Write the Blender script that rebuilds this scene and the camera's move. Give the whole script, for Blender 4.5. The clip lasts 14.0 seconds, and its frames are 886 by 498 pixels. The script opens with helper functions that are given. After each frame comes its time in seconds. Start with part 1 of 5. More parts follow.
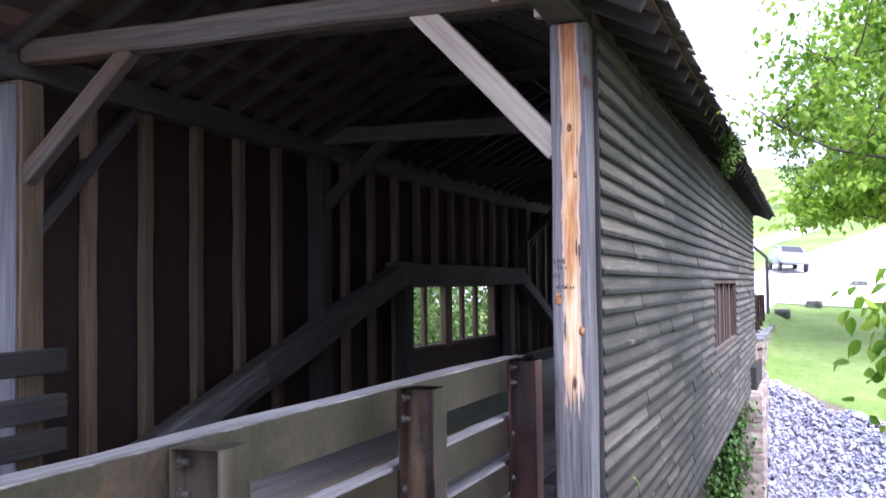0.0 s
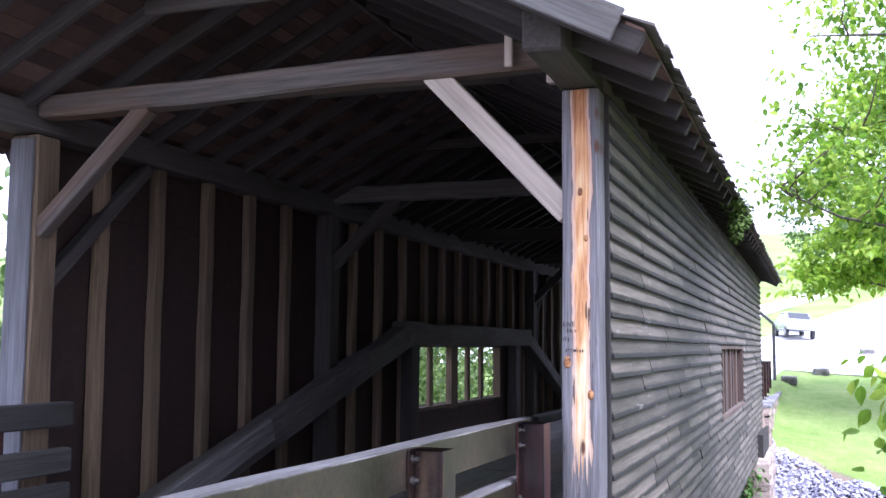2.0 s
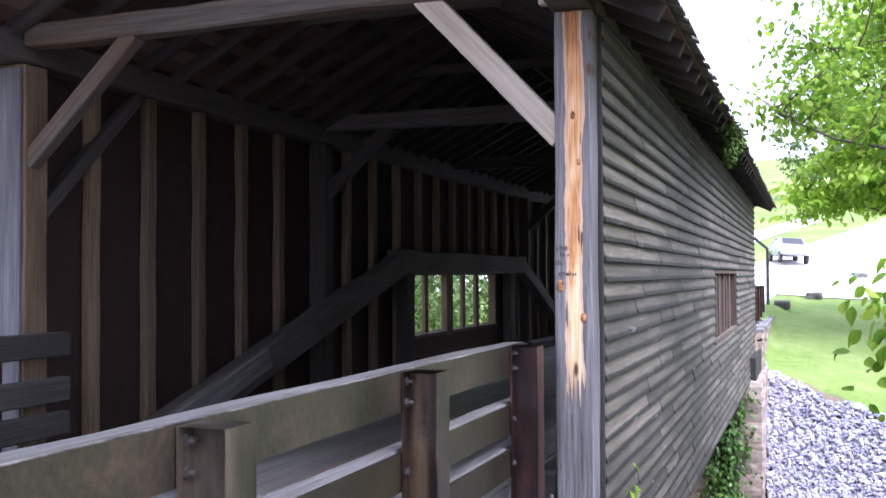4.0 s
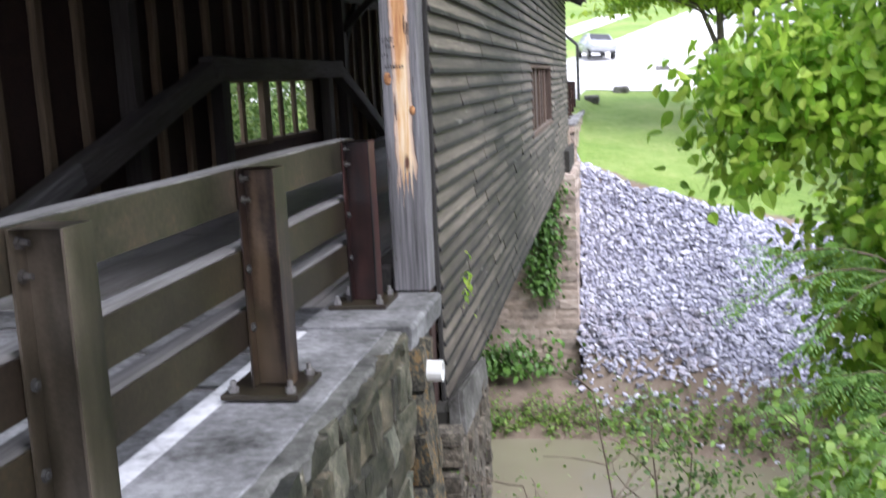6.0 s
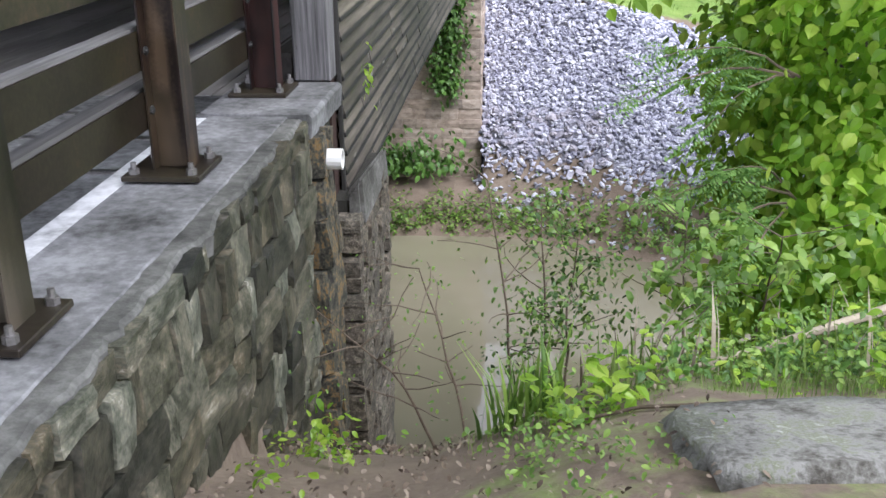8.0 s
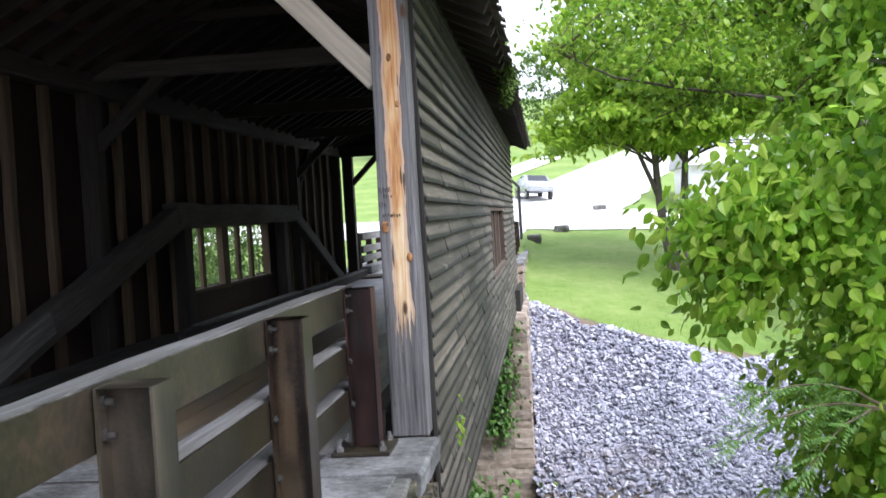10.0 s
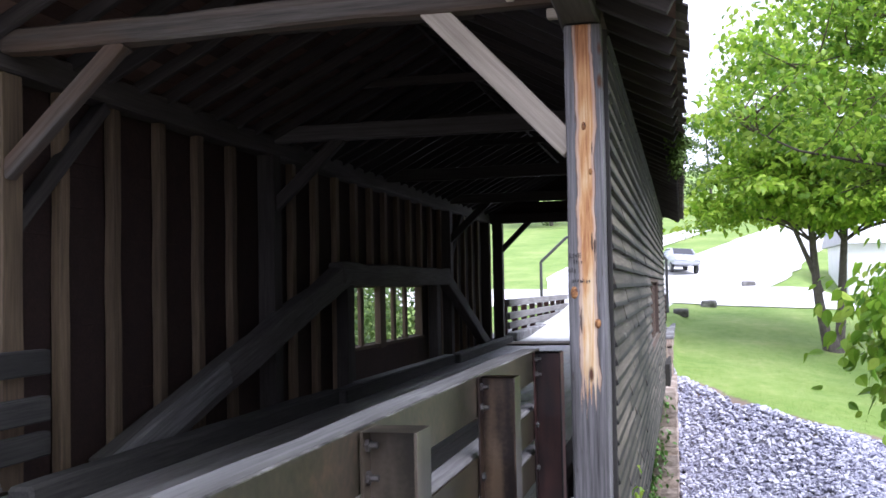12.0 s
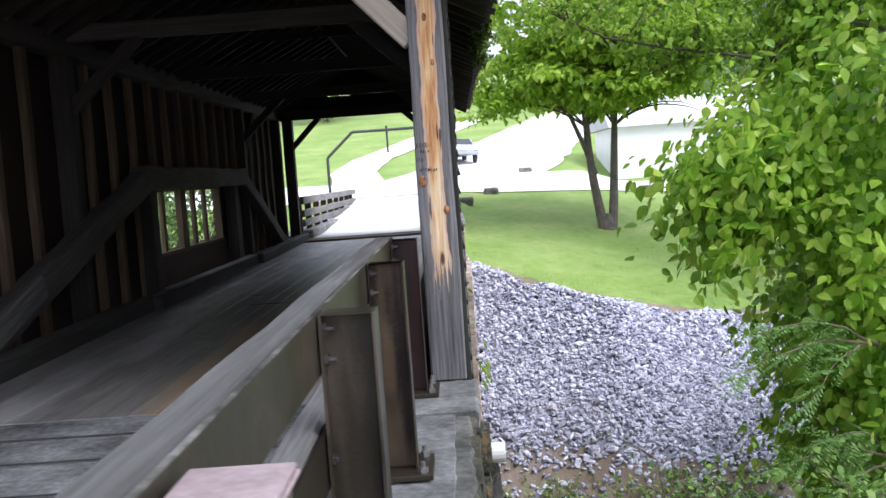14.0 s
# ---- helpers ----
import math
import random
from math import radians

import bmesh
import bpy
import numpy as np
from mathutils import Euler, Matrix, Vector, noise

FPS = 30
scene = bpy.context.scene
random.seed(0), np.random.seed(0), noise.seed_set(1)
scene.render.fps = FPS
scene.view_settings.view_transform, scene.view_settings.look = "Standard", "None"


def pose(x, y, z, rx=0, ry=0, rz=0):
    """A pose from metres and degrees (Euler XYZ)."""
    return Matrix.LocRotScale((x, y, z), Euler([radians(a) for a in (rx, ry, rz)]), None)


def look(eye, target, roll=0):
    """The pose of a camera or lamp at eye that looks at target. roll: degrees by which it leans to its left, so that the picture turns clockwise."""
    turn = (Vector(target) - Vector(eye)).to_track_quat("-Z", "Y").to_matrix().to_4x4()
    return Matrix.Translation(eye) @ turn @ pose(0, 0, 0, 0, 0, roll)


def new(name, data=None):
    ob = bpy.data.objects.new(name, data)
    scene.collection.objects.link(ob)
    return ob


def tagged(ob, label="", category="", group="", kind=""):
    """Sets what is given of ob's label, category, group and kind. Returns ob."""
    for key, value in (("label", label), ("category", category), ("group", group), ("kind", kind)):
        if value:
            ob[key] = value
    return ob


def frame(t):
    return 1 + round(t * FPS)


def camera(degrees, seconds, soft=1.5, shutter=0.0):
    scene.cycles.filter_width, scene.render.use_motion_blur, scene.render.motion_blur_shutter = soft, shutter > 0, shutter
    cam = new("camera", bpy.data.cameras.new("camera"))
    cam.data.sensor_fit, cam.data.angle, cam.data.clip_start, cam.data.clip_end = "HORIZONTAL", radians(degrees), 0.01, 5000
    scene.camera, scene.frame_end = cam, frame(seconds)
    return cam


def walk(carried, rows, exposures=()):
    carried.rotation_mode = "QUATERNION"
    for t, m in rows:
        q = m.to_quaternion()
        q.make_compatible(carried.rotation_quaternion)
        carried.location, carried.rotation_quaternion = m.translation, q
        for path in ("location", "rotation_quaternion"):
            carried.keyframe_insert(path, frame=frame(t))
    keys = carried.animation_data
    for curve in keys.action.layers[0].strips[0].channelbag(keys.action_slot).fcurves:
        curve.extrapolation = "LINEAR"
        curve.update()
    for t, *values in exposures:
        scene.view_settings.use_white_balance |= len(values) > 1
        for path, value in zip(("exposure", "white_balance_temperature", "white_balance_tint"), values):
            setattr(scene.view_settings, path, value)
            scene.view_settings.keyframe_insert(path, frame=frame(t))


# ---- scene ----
cam = camera(47.0, 14.0, shutter=0.4)
EXPOSURES = [(0, 1.85, 5250, 28), (2, 2.0, 5200, 30), (4.5, 1.75, 5450, 25), (6, 1.5, 5700, 18), (7.5, 1.35, 5750, 16), (9, 1.48, 5700, 13), (11.5, 1.15, 5600, 20), (12, 1.4, 5500, 22), (12.5, 1.5, 5500, 22), (13.4, 1.62, 5650, 16), (14, 1.22, 5700, 16)]
PATH = [
    (0, (1.49, -6.92, 1.554), (0.817, -5.038, 1.628), -0.7),
    (0.5, (1.486, -6.939, 1.559), (0.804, -5.064, 1.694), -0.4),
    (1, (1.474, -6.941, 1.56), (0.785, -5.069, 1.708), -0.3),
    (1.5, (1.469, -6.943, 1.564), (0.771, -5.075, 1.716), 0.2),
    (2, (1.467, -6.956, 1.559), (0.787, -5.085, 1.75), 0.4),
    (4.5, (1.483, -6.942, 1.523), (0.816, -5.057, 1.533), -0.5),
    (5, (1.448, -6.902, 1.51), (0.87, -4.988, 1.45), -0.5),
    (5.5, (1.416, -6.91, 1.475), (0.957, -4.977, 1.25), -1.4),
    (6, (1.388, -6.929, 1.44), (1.052, -4.985, 1.112), -2.8),
    (6.5, (1.402, -6.996, 1.416), (1.129, -5.092, 0.865), -3.6),
    (7, (1.413, -7.009, 1.397), (1.172, -5.135, 0.742), -4.0),
    (7.5, (1.459, -7.056, 1.386), (1.239, -5.183, 0.719), -3.5),
    (8, (1.434, -7.088, 1.402), (1.285, -5.223, 0.695), -0.7),
    (8.5, (1.261, -7.092, 1.443), (1.173, -5.181, 0.861), -3.0),
    (9, (1.1, -7.053, 1.48), (1.035, -5.077, 1.177), -3.9),
    (9.2, (1.062, -7.029, 1.492), (0.955, -5.045, 1.261), -3.5),
    (11.3, (0.765, -7.258, 1.525), (0.49, -5.277, 1.564), -2.5),
    (11.5, (0.691, -7.232, 1.52), (0.349, -5.263, 1.571), -0.6),
    (12, (0.627, -7.259, 1.506), (0.172, -5.313, 1.584), -1.1),
    (12.5, (0.578, -7.382, 1.451), (0.114, -5.438, 1.357), -2.4),
    (13, (0.488, -7.394, 1.452), (0.021, -5.462, 1.235), 0.7),
    (13.5, (0.317, -7.401, 1.449), (0.184, -5.412, 1.293), -1.3),
    (14, (0.123, -7.486, 1.493), (0.092, -5.491, 1.349), -4.1),
]
walk(cam, [(t, look(eye, aim, roll)) for t, eye, aim, roll in PATH], EXPOSURES)

# ---- light ----
world = bpy.data.worlds.new("sky")
scene.world = world
world.use_nodes = True
wn = world.node_tree
sky = wn.nodes.new("ShaderNodeTexSky")
sky.sky_type, sky.sun_disc = "NISHITA", False
sky.sun_elevation, sky.sun_rotation = radians(54), radians(131)
sky.air_density, sky.dust_density, sky.ozone_density = 1.0, 4.0, 1.0
wn.nodes["Background"].inputs[1].default_value = 0.105
# bright high haze over the blue
haze = wn.nodes.new("ShaderNodeMix")
haze.data_type = "RGBA"
haze.inputs[0].default_value = 0.9
haze.inputs[7].default_value = (7.6, 7.6, 7.8, 1)
wn.links.new(sky.outputs[0], haze.inputs[6])
wn.links.new(haze.outputs[2], wn.nodes["Background"].inputs[0])
sun = new("sun", bpy.data.lights.new("sun", "SUN"))
sun.data.energy, sun.data.angle, sun.data.color = 2.5, radians(40), (1.0, 0.96, 0.9)
sun.matrix_world = look((28, -24, 50), (0, 0, 0))


# ---- materials ----
def shader(name):
    m = bpy.data.materials.new(name)
    m.use_nodes = True
    nt = m.node_tree
    return m, nt, nt.nodes["Principled BSDF"]


def node(nt, kind, **inputs):
    n = nt.nodes.new(kind)
    for k, v in inputs.items():
        n.inputs[k.replace("_", " ")].default_value = v
    return n


def ramp(nt, fac, stops):
    r = nt.nodes.new("ShaderNodeValToRGB")
    el = r.color_ramp.elements
    while len(el) < len(stops):
        el.new(0.5)
    for e, (p, c) in zip(el, stops):
        e.position, e.color = p, (*c, 1)
    nt.links.new(fac, r.inputs[0])
    return r.outputs[0]


def coords(nt, scale=(1, 1, 1), space="Object", jitter=True):
    """Texture coordinates in metres, shifted for each object by its own random number."""
    tc = nt.nodes.new("ShaderNodeTexCoord")
    mp = nt.nodes.new("ShaderNodeMapping")
    mp.inputs["Scale"].default_value = scale
    nt.links.new(tc.outputs[space], mp.inputs[0])
    if jitter:
        oi = nt.nodes.new("ShaderNodeObjectInfo")
        sh = nt.nodes.new("ShaderNodeVectorMath")
        sh.operation = "SCALE"
        sh.inputs[0].default_value = (37.0, 61.0, 83.0)
        nt.links.new(oi.outputs["Random"], sh.inputs["Scale"])
        nt.links.new(sh.outputs[0], mp.inputs["Location"])
    return mp.outputs[0]


def noise_tex(nt, vec, scale, detail=4.0, rough=0.55):
    n = node(nt, "ShaderNodeTexNoise", Scale=scale, Detail=detail, Roughness=rough)
    nt.links.new(vec, n.inputs["Vector"])
    return n.outputs["Fac"]


def mix(nt, fac, a, b, mode="MIX"):
    m = nt.nodes.new("ShaderNodeMix")
    m.data_type, m.blend_type = "RGBA", mode
    for sock, v in ((m.inputs[0], fac), (m.inputs[6], a), (m.inputs[7], b)):
        if hasattr(v, "is_linked"):
            nt.links.new(v, sock)
        else:
            sock.default_value = v if isinstance(v, float) else (*v, 1)
    return m.outputs[2]


def bump(nt, bsdf, height, strength=0.4, dist=0.01):
    b = node(nt, "ShaderNodeBump", Strength=strength, Distance=dist)
    nt.links.new(height, b.inputs["Height"])
    nt.links.new(b.outputs[0], bsdf.inputs["Normal"])


def maths(nt, op, a, b=0.0):
    m = nt.nodes.new("ShaderNodeMath")
    m.operation = op
    for sock, v in ((m.inputs[0], a), (m.inputs[1], b)):
        if hasattr(v, "is_linked"):
            nt.links.new(v, sock)
        else:
            sock.default_value = v
    return m.outputs[0]


def wood(name, dark, light, stain=(0.10, 0.08, 0.06), stain_amount=0.4, rough=0.85, grain=1.0, tint=0.35):
    """Weathered timber, its grain along local x."""
    m, nt, bs = shader(name)
    fine = noise_tex(nt, coords(nt, (1.5, 40 * grain, 40 * grain)), 1.0, 6.0, 0.65)
    broad = noise_tex(nt, coords(nt, (0.6, 4, 4)), 1.0, 3.0)
    col = ramp(nt, fine, [(0.25, dark), (0.75, light)])
    blot = ramp(nt, broad, [(0.42, (0, 0, 0)), (0.68, (1, 1, 1))])
    fac = maths(nt, "MULTIPLY", blot, stain_amount)
    col = mix(nt, fac, col, stain)
    oi = nt.nodes.new("ShaderNodeObjectInfo")
    var = ramp(nt, oi.outputs["Random"], [(0.0, (1 - tint,) * 3), (1.0, (1 + tint * 0.6,) * 3)])
    col = mix(nt, 1.0, col, var, "MULTIPLY")
    nt.links.new(col, bs.inputs["Base Color"])
    bs.inputs["Roughness"].default_value = rough
    bump(nt, bs, fine, 0.5, 0.006)
    return m


def mottled(name, stops, scale=3.0, fine_scale=40.0, rough=0.9, bump_s=0.5, bump_d=0.01, space="Object", metallic=0.0, tint=0.0):
    """A surface mottled at two scales."""
    m, nt, bs = shader(name)
    v = coords(nt, (1, 1, 1), space)
    a, b = noise_tex(nt, v, scale, 4.0), noise_tex(nt, v, fine_scale, 5.0, 0.65)
    f = maths(nt, "ADD", maths(nt, "MULTIPLY", a, 0.6), maths(nt, "MULTIPLY", b, 0.4))
    col = ramp(nt, f, stops)
    if tint:
        oi = nt.nodes.new("ShaderNodeObjectInfo")
        col = mix(nt, 1.0, col, ramp(nt, oi.outputs["Random"], [(0, (1 - tint, 1 - tint, 1 - tint)), (0.5, (1, 1 - tint * .2, 1 - tint * .4)), (1, (1 + tint,) * 3)]), "MULTIPLY")
    nt.links.new(col, bs.inputs["Base Color"])
    bs.inputs["Roughness"].default_value, bs.inputs["Metallic"].default_value = rough, metallic
    bump(nt, bs, f, bump_s, bump_d)
    return m


def island_mat(name, stops, rough=0.8, bump_s=0.0, fine=30.0, translucent=0.0):
    """For joined pieces: each loose piece takes its own shade."""
    m, nt, bs = shader(name)
    g = nt.nodes.new("ShaderNodeNewGeometry")
    col = ramp(nt, g.outputs["Random Per Island"], stops)
    nz = noise_tex(nt, coords(nt, (1, 1, 1), "Object", False), fine, 3.0)
    col = mix(nt, 0.35, col, ramp(nt, nz, [(0.3, (0.35,) * 3), (0.7, (1.0,) * 3)]), "MULTIPLY")
    nt.links.new(col, bs.inputs["Base Color"])
    bs.inputs["Roughness"].default_value = rough
    if bump_s:
        bump(nt, bs, nz, bump_s, 0.02)
    if translucent:
        tr = nt.nodes.new("ShaderNodeBsdfTranslucent")
        mx = nt.nodes.new("ShaderNodeMixShader")
        mx.inputs[0].default_value = translucent
        nt.links.new(col, tr.inputs[0])
        nt.links.new(bs.outputs[0], mx.inputs[1])
        nt.links.new(tr.outputs[0], mx.inputs[2])
        nt.links.new(mx.outputs[0], nt.nodes["Material Output"].inputs[0])
    return m


def siding_mat():
    """Grey clapboard with lap shade painted as a broken dark lower band and a few paler scuffs; grain along local x."""
    m = wood("siding_wood", (0.058, 0.048, 0.038), (0.20, 0.17, 0.136), (0.034, 0.028, 0.022), 0.65, 0.7, tint=0.45)
    nt = m.node_tree
    bs = nt.nodes["Principled BSDF"]
    col = bs.inputs["Base Color"].links[0].from_socket
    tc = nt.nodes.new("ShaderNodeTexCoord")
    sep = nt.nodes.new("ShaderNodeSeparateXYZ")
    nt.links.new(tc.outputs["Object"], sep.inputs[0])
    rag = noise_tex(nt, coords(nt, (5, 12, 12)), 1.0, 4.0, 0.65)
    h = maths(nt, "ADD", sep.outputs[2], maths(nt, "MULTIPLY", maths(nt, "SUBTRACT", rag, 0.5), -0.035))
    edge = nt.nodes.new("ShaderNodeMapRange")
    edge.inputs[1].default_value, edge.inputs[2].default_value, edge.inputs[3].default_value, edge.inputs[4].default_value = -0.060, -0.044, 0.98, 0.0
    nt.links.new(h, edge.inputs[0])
    # the shadow line under each lap, put into the board colour
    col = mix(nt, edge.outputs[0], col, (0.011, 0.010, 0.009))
    scuff = ramp(nt, noise_tex(nt, coords(nt, (2.2, 14, 14)), 1.0, 3.0), [(0.66, (0, 0, 0)), (0.72, (0.5, 0.5, 0.5))])
    col = mix(nt, scuff, col, (0.30, 0.285, 0.255))
    nt.links.new(col, bs.inputs["Base Color"])
    return m


M_SIDING = siding_mat()
M_TIMBER = wood("grey_timber", (0.045, 0.04, 0.036), (0.125, 0.113, 0.103), (0.04, 0.032, 0.026), 0.6)
M_BEAM = wood("dark_beam", (0.03, 0.026, 0.023), (0.09, 0.078, 0.068), (0.027, 0.022, 0.019), 0.4)
# rafters take a darker timber than the other beams
M_RAFTER = wood("dark_rafter", (0.018, 0.015, 0.014), (0.066, 0.056, 0.051), (0.014, 0.012, 0.011), 0.4)
M_TIE = wood("brown_tie_timber", (0.028, 0.024, 0.021), (0.125, 0.108, 0.092), (0.11, 0.055, 0.026), 0.7)
M_STUD = wood("brown_stud", (0.085, 0.06, 0.037), (0.25, 0.178, 0.108), (0.06, 0.042, 0.027), 0.5)
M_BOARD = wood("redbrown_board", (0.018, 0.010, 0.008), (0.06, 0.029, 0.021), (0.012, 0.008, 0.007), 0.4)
M_BRACE = wood("pale_brace", (0.33, 0.28, 0.22), (0.64, 0.56, 0.46), (0.26, 0.22, 0.18), 0.3, tint=0.05)
# paler timber colour for the post front that catches the sky
M_POSTLIT = wood("sky_lit_face", (0.07, 0.07, 0.076), (0.20, 0.203, 0.218), (0.06, 0.058, 0.058), 0.45, tint=0.05)
M_RAIL = wood("grey_rail_timber", (0.075, 0.07, 0.067), (0.25, 0.24, 0.232), (0.075, 0.068, 0.06), 0.6)


def deck_mat():
    """Worn deck timber: dirt-dark at large, bare tan wood and pale scuffs along the wheel tracks."""
    m = wood("worn_deck", (0.13, 0.12, 0.112), (0.33, 0.31, 0.295), (0.12, 0.105, 0.092), 0.5, 0.45, tint=0.12)
    nt = m.node_tree
    bs = nt.nodes["Principled BSDF"]
    col = bs.inputs["Base Color"].links[0].from_socket
    g = nt.nodes.new("ShaderNodeNewGeometry")
    sep = nt.nodes.new("ShaderNodeSeparateXYZ")
    nt.links.new(g.outputs["Position"], sep.inputs[0])
    mp = nt.nodes.new("ShaderNodeMapping")
    mp.inputs["Scale"].default_value = (2.2, 0.45, 1)
    nt.links.new(g.outputs["Position"], mp.inputs[0])
    patch = noise_tex(nt, mp.outputs[0], 1.0, 4.0, 0.6)
    for x, wide, tone in ((-2.15, 0.42, (0.36, 0.25, 0.15)), (-3.35, 0.45, (0.42, 0.40, 0.39)), (-1.0, 0.3, (0.40, 0.36, 0.33))):
        off = maths(nt, "DIVIDE", maths(nt, "SUBTRACT", sep.outputs[0], x), wide)
        track = maths(nt, "SUBTRACT", 1.0, maths(nt, "MULTIPLY", off, off))
        worn = maths(nt, "ADD", maths(nt, "MULTIPLY", track, 0.5), maths(nt, "MULTIPLY", maths(nt, "SUBTRACT", patch, 0.5), 2.2))
        col = mix(nt, ramp(nt, worn, [(0.2, (0, 0, 0)), (0.65, (0.8, 0.8, 0.8))]), col, tone)
    nt.links.new(col, bs.inputs["Base Color"])
    return m


M_DECK = deck_mat()
M_DARKRAIL = wood("dark_rail_timber", (0.016, 0.015, 0.014), (0.075, 0.07, 0.063), (0.012, 0.012, 0.011), 0.5)
M_SLAT = wood("window_slat", (0.045, 0.03, 0.023), (0.13, 0.085, 0.062), (0.035, 0.025, 0.02), 0.4)
M_CONCRETE = mottled("concrete", [(0.35, (0.045, 0.044, 0.042)), (0.44, (0.115, 0.113, 0.112)), (0.53, (0.19, 0.187, 0.19)), (0.64, (0.32, 0.315, 0.322))], 1.9, 18.0, 0.9, 0.3, 0.006)
# near-white concrete, with the sunlight on the slab edge in its colour
M_SUNLIT = mottled("sunlit_concrete", [(0.34, (0.26, 0.255, 0.255)), (0.44, (0.52, 0.515, 0.52)), (0.6, (0.74, 0.735, 0.74))], 3.0, 12.0, 0.9, 0.2, 0.004)
M_STONE = mottled("rubble_stone", [(0.35, (0.016, 0.017, 0.012)), (0.45, (0.048, 0.052, 0.038)), (0.53, (0.095, 0.097, 0.076)), (0.60, (0.15, 0.142, 0.108)), (0.67, (0.32, 0.32, 0.29))], 1.6, 9.0, 0.55, 0.5, 0.02, tint=0.7)
M_MORTAR = mottled("mortar", [(0.3, (0.012, 0.011, 0.009)), (0.7, (0.04, 0.037, 0.029))], 4.0, 40.0, 0.95, 0.8, 0.02)
M_OCHRE = mottled("tan_stone", [(0.34, (0.03, 0.026, 0.02)), (0.5, (0.095, 0.084, 0.066)), (0.68, (0.24, 0.21, 0.165))], 3.0, 12.0, 0.9, 0.8, 0.02, tint=0.3)
M_STAIN = mottled("ochre_smeared_mortar", [(0.36, (0.012, 0.011, 0.009)), (0.45, (0.045, 0.042, 0.031)), (0.53, (0.095, 0.086, 0.06)), (0.58, (0.20, 0.12, 0.04)), (0.66, (0.16, 0.14, 0.10))], 3.0, 12.0, 0.95, 0.5, 0.02)
M_PIER = mottled("pier_stone", [(0.3, (0.17, 0.135, 0.11)), (0.5, (0.32, 0.265, 0.22)), (0.75, (0.46, 0.40, 0.35))], 3.0, 30.0, 0.9, 0.6, 0.02, tint=0.25)
M_REDSTEEL = mottled("red_rust_steel", [(0.36, (0.014, 0.008, 0.007)), (0.5, (0.05, 0.019, 0.015)), (0.7, (0.13, 0.055, 0.04))], 3.0, 60.0, 0.55, 0.3, 0.003, metallic=0.2)
M_OLIVE = mottled("olive_steel", [(0.36, (0.011, 0.009, 0.006)), (0.46, (0.033, 0.028, 0.018)), (0.55, (0.052, 0.042, 0.028)), (0.68, (0.105, 0.066, 0.044))], 2.2, 30.0, 0.45, 0.25, 0.003, metallic=0.2)
M_BROWNPLATE = mottled("brown_plate_steel", [(0.34, (0.011, 0.008, 0.005)), (0.48, (0.028, 0.02, 0.013)), (0.58, (0.04, 0.033, 0.019)), (0.7, (0.075, 0.045, 0.026))], 1.8, 40.0, 0.45, 0.2, 0.003, metallic=0.2)
M_PINK = mottled("faded_cap_plate", [(0.36, (0.24, 0.17, 0.175)), (0.5, (0.36, 0.265, 0.275)), (0.66, (0.50, 0.40, 0.41))], 4.0, 30.0, 0.5, 0.2, 0.002)
M_BOLT = mottled("zinc_bolt", [(0.3, (0.16, 0.15, 0.145)), (0.7, (0.40, 0.38, 0.37))], 20.0, 90.0, 0.4, 0.2, 0.001, metallic=0.7)
M_OLDBOLT = mottled("tarnished_bolt", [(0.3, (0.05, 0.045, 0.042)), (0.7, (0.20, 0.185, 0.175))], 20.0, 90.0, 0.45, 0.2, 0.001, metallic=0.6)
M_PIPE = mottled("white_plastic", [(0.3, (0.70, 0.69, 0.66)), (0.7, (0.82, 0.81, 0.79))], 8.0, 60.0, 0.4, 0.1, 0.001)
M_DARKSTEEL = mottled("dark_steel", [(0.3, (0.03, 0.03, 0.03)), (0.7, (0.07, 0.068, 0.065))], 4.0, 40.0, 0.5, 0.2, 0.003)
M_BARK = mottled("bark", [(0.3, (0.05, 0.042, 0.035)), (0.7, (0.17, 0.145, 0.125))], 6.0, 40.0, 0.95, 0.9, 0.02)
M_TWIG = mottled("twig", [(0.3, (0.06, 0.045, 0.03)), (0.7, (0.16, 0.12, 0.085))], 20.0, 80.0, 0.9, 0.4, 0.004)
M_DEADWOOD = mottled("dead_wood", [(0.3, (0.24, 0.2, 0.15)), (0.7, (0.42, 0.36, 0.28))], 10.0, 60.0, 0.9, 0.5, 0.004)
M_ROCK = mottled("grey_rock", [(0.36, (0.045, 0.042, 0.036)), (0.48, (0.105, 0.10, 0.09)), (0.56, (0.16, 0.154, 0.143)), (0.68, (0.30, 0.29, 0.275))], 3.2, 26.0, 0.9, 0.9, 0.02)
M_LEDGE = mottled("lichened_ledge_rock", [(0.38, (0.05, 0.045, 0.036)), (0.46, (0.13, 0.125, 0.11)), (0.53, (0.22, 0.215, 0.20)), (0.58, (0.15, 0.16, 0.105)), (0.66, (0.36, 0.355, 0.34))], 4.5, 34.0, 0.95, 1.0, 0.03)
M_COPE = mottled("coping_stone", [(0.36, (0.035, 0.034, 0.03)), (0.5, (0.11, 0.107, 0.098)), (0.68, (0.25, 0.245, 0.23))], 2.6, 16.0, 0.9, 0.7, 0.02)
M_RIPRAP = island_mat("riprap", [(0.0, (0.20, 0.20, 0.26)), (0.35, (0.35, 0.35, 0.43)), (0.75, (0.49, 0.49, 0.57)), (1.0, (0.66, 0.66, 0.72))], 0.7, 0.4)
M_RIPSTONE = mottled("riprap_stone", [(0.34, (0.17, 0.17, 0.215)), (0.5, (0.31, 0.31, 0.38)), (0.68, (0.48, 0.48, 0.55))], 3.0, 12.0, 0.75, 0.4, 0.02, tint=0.35)
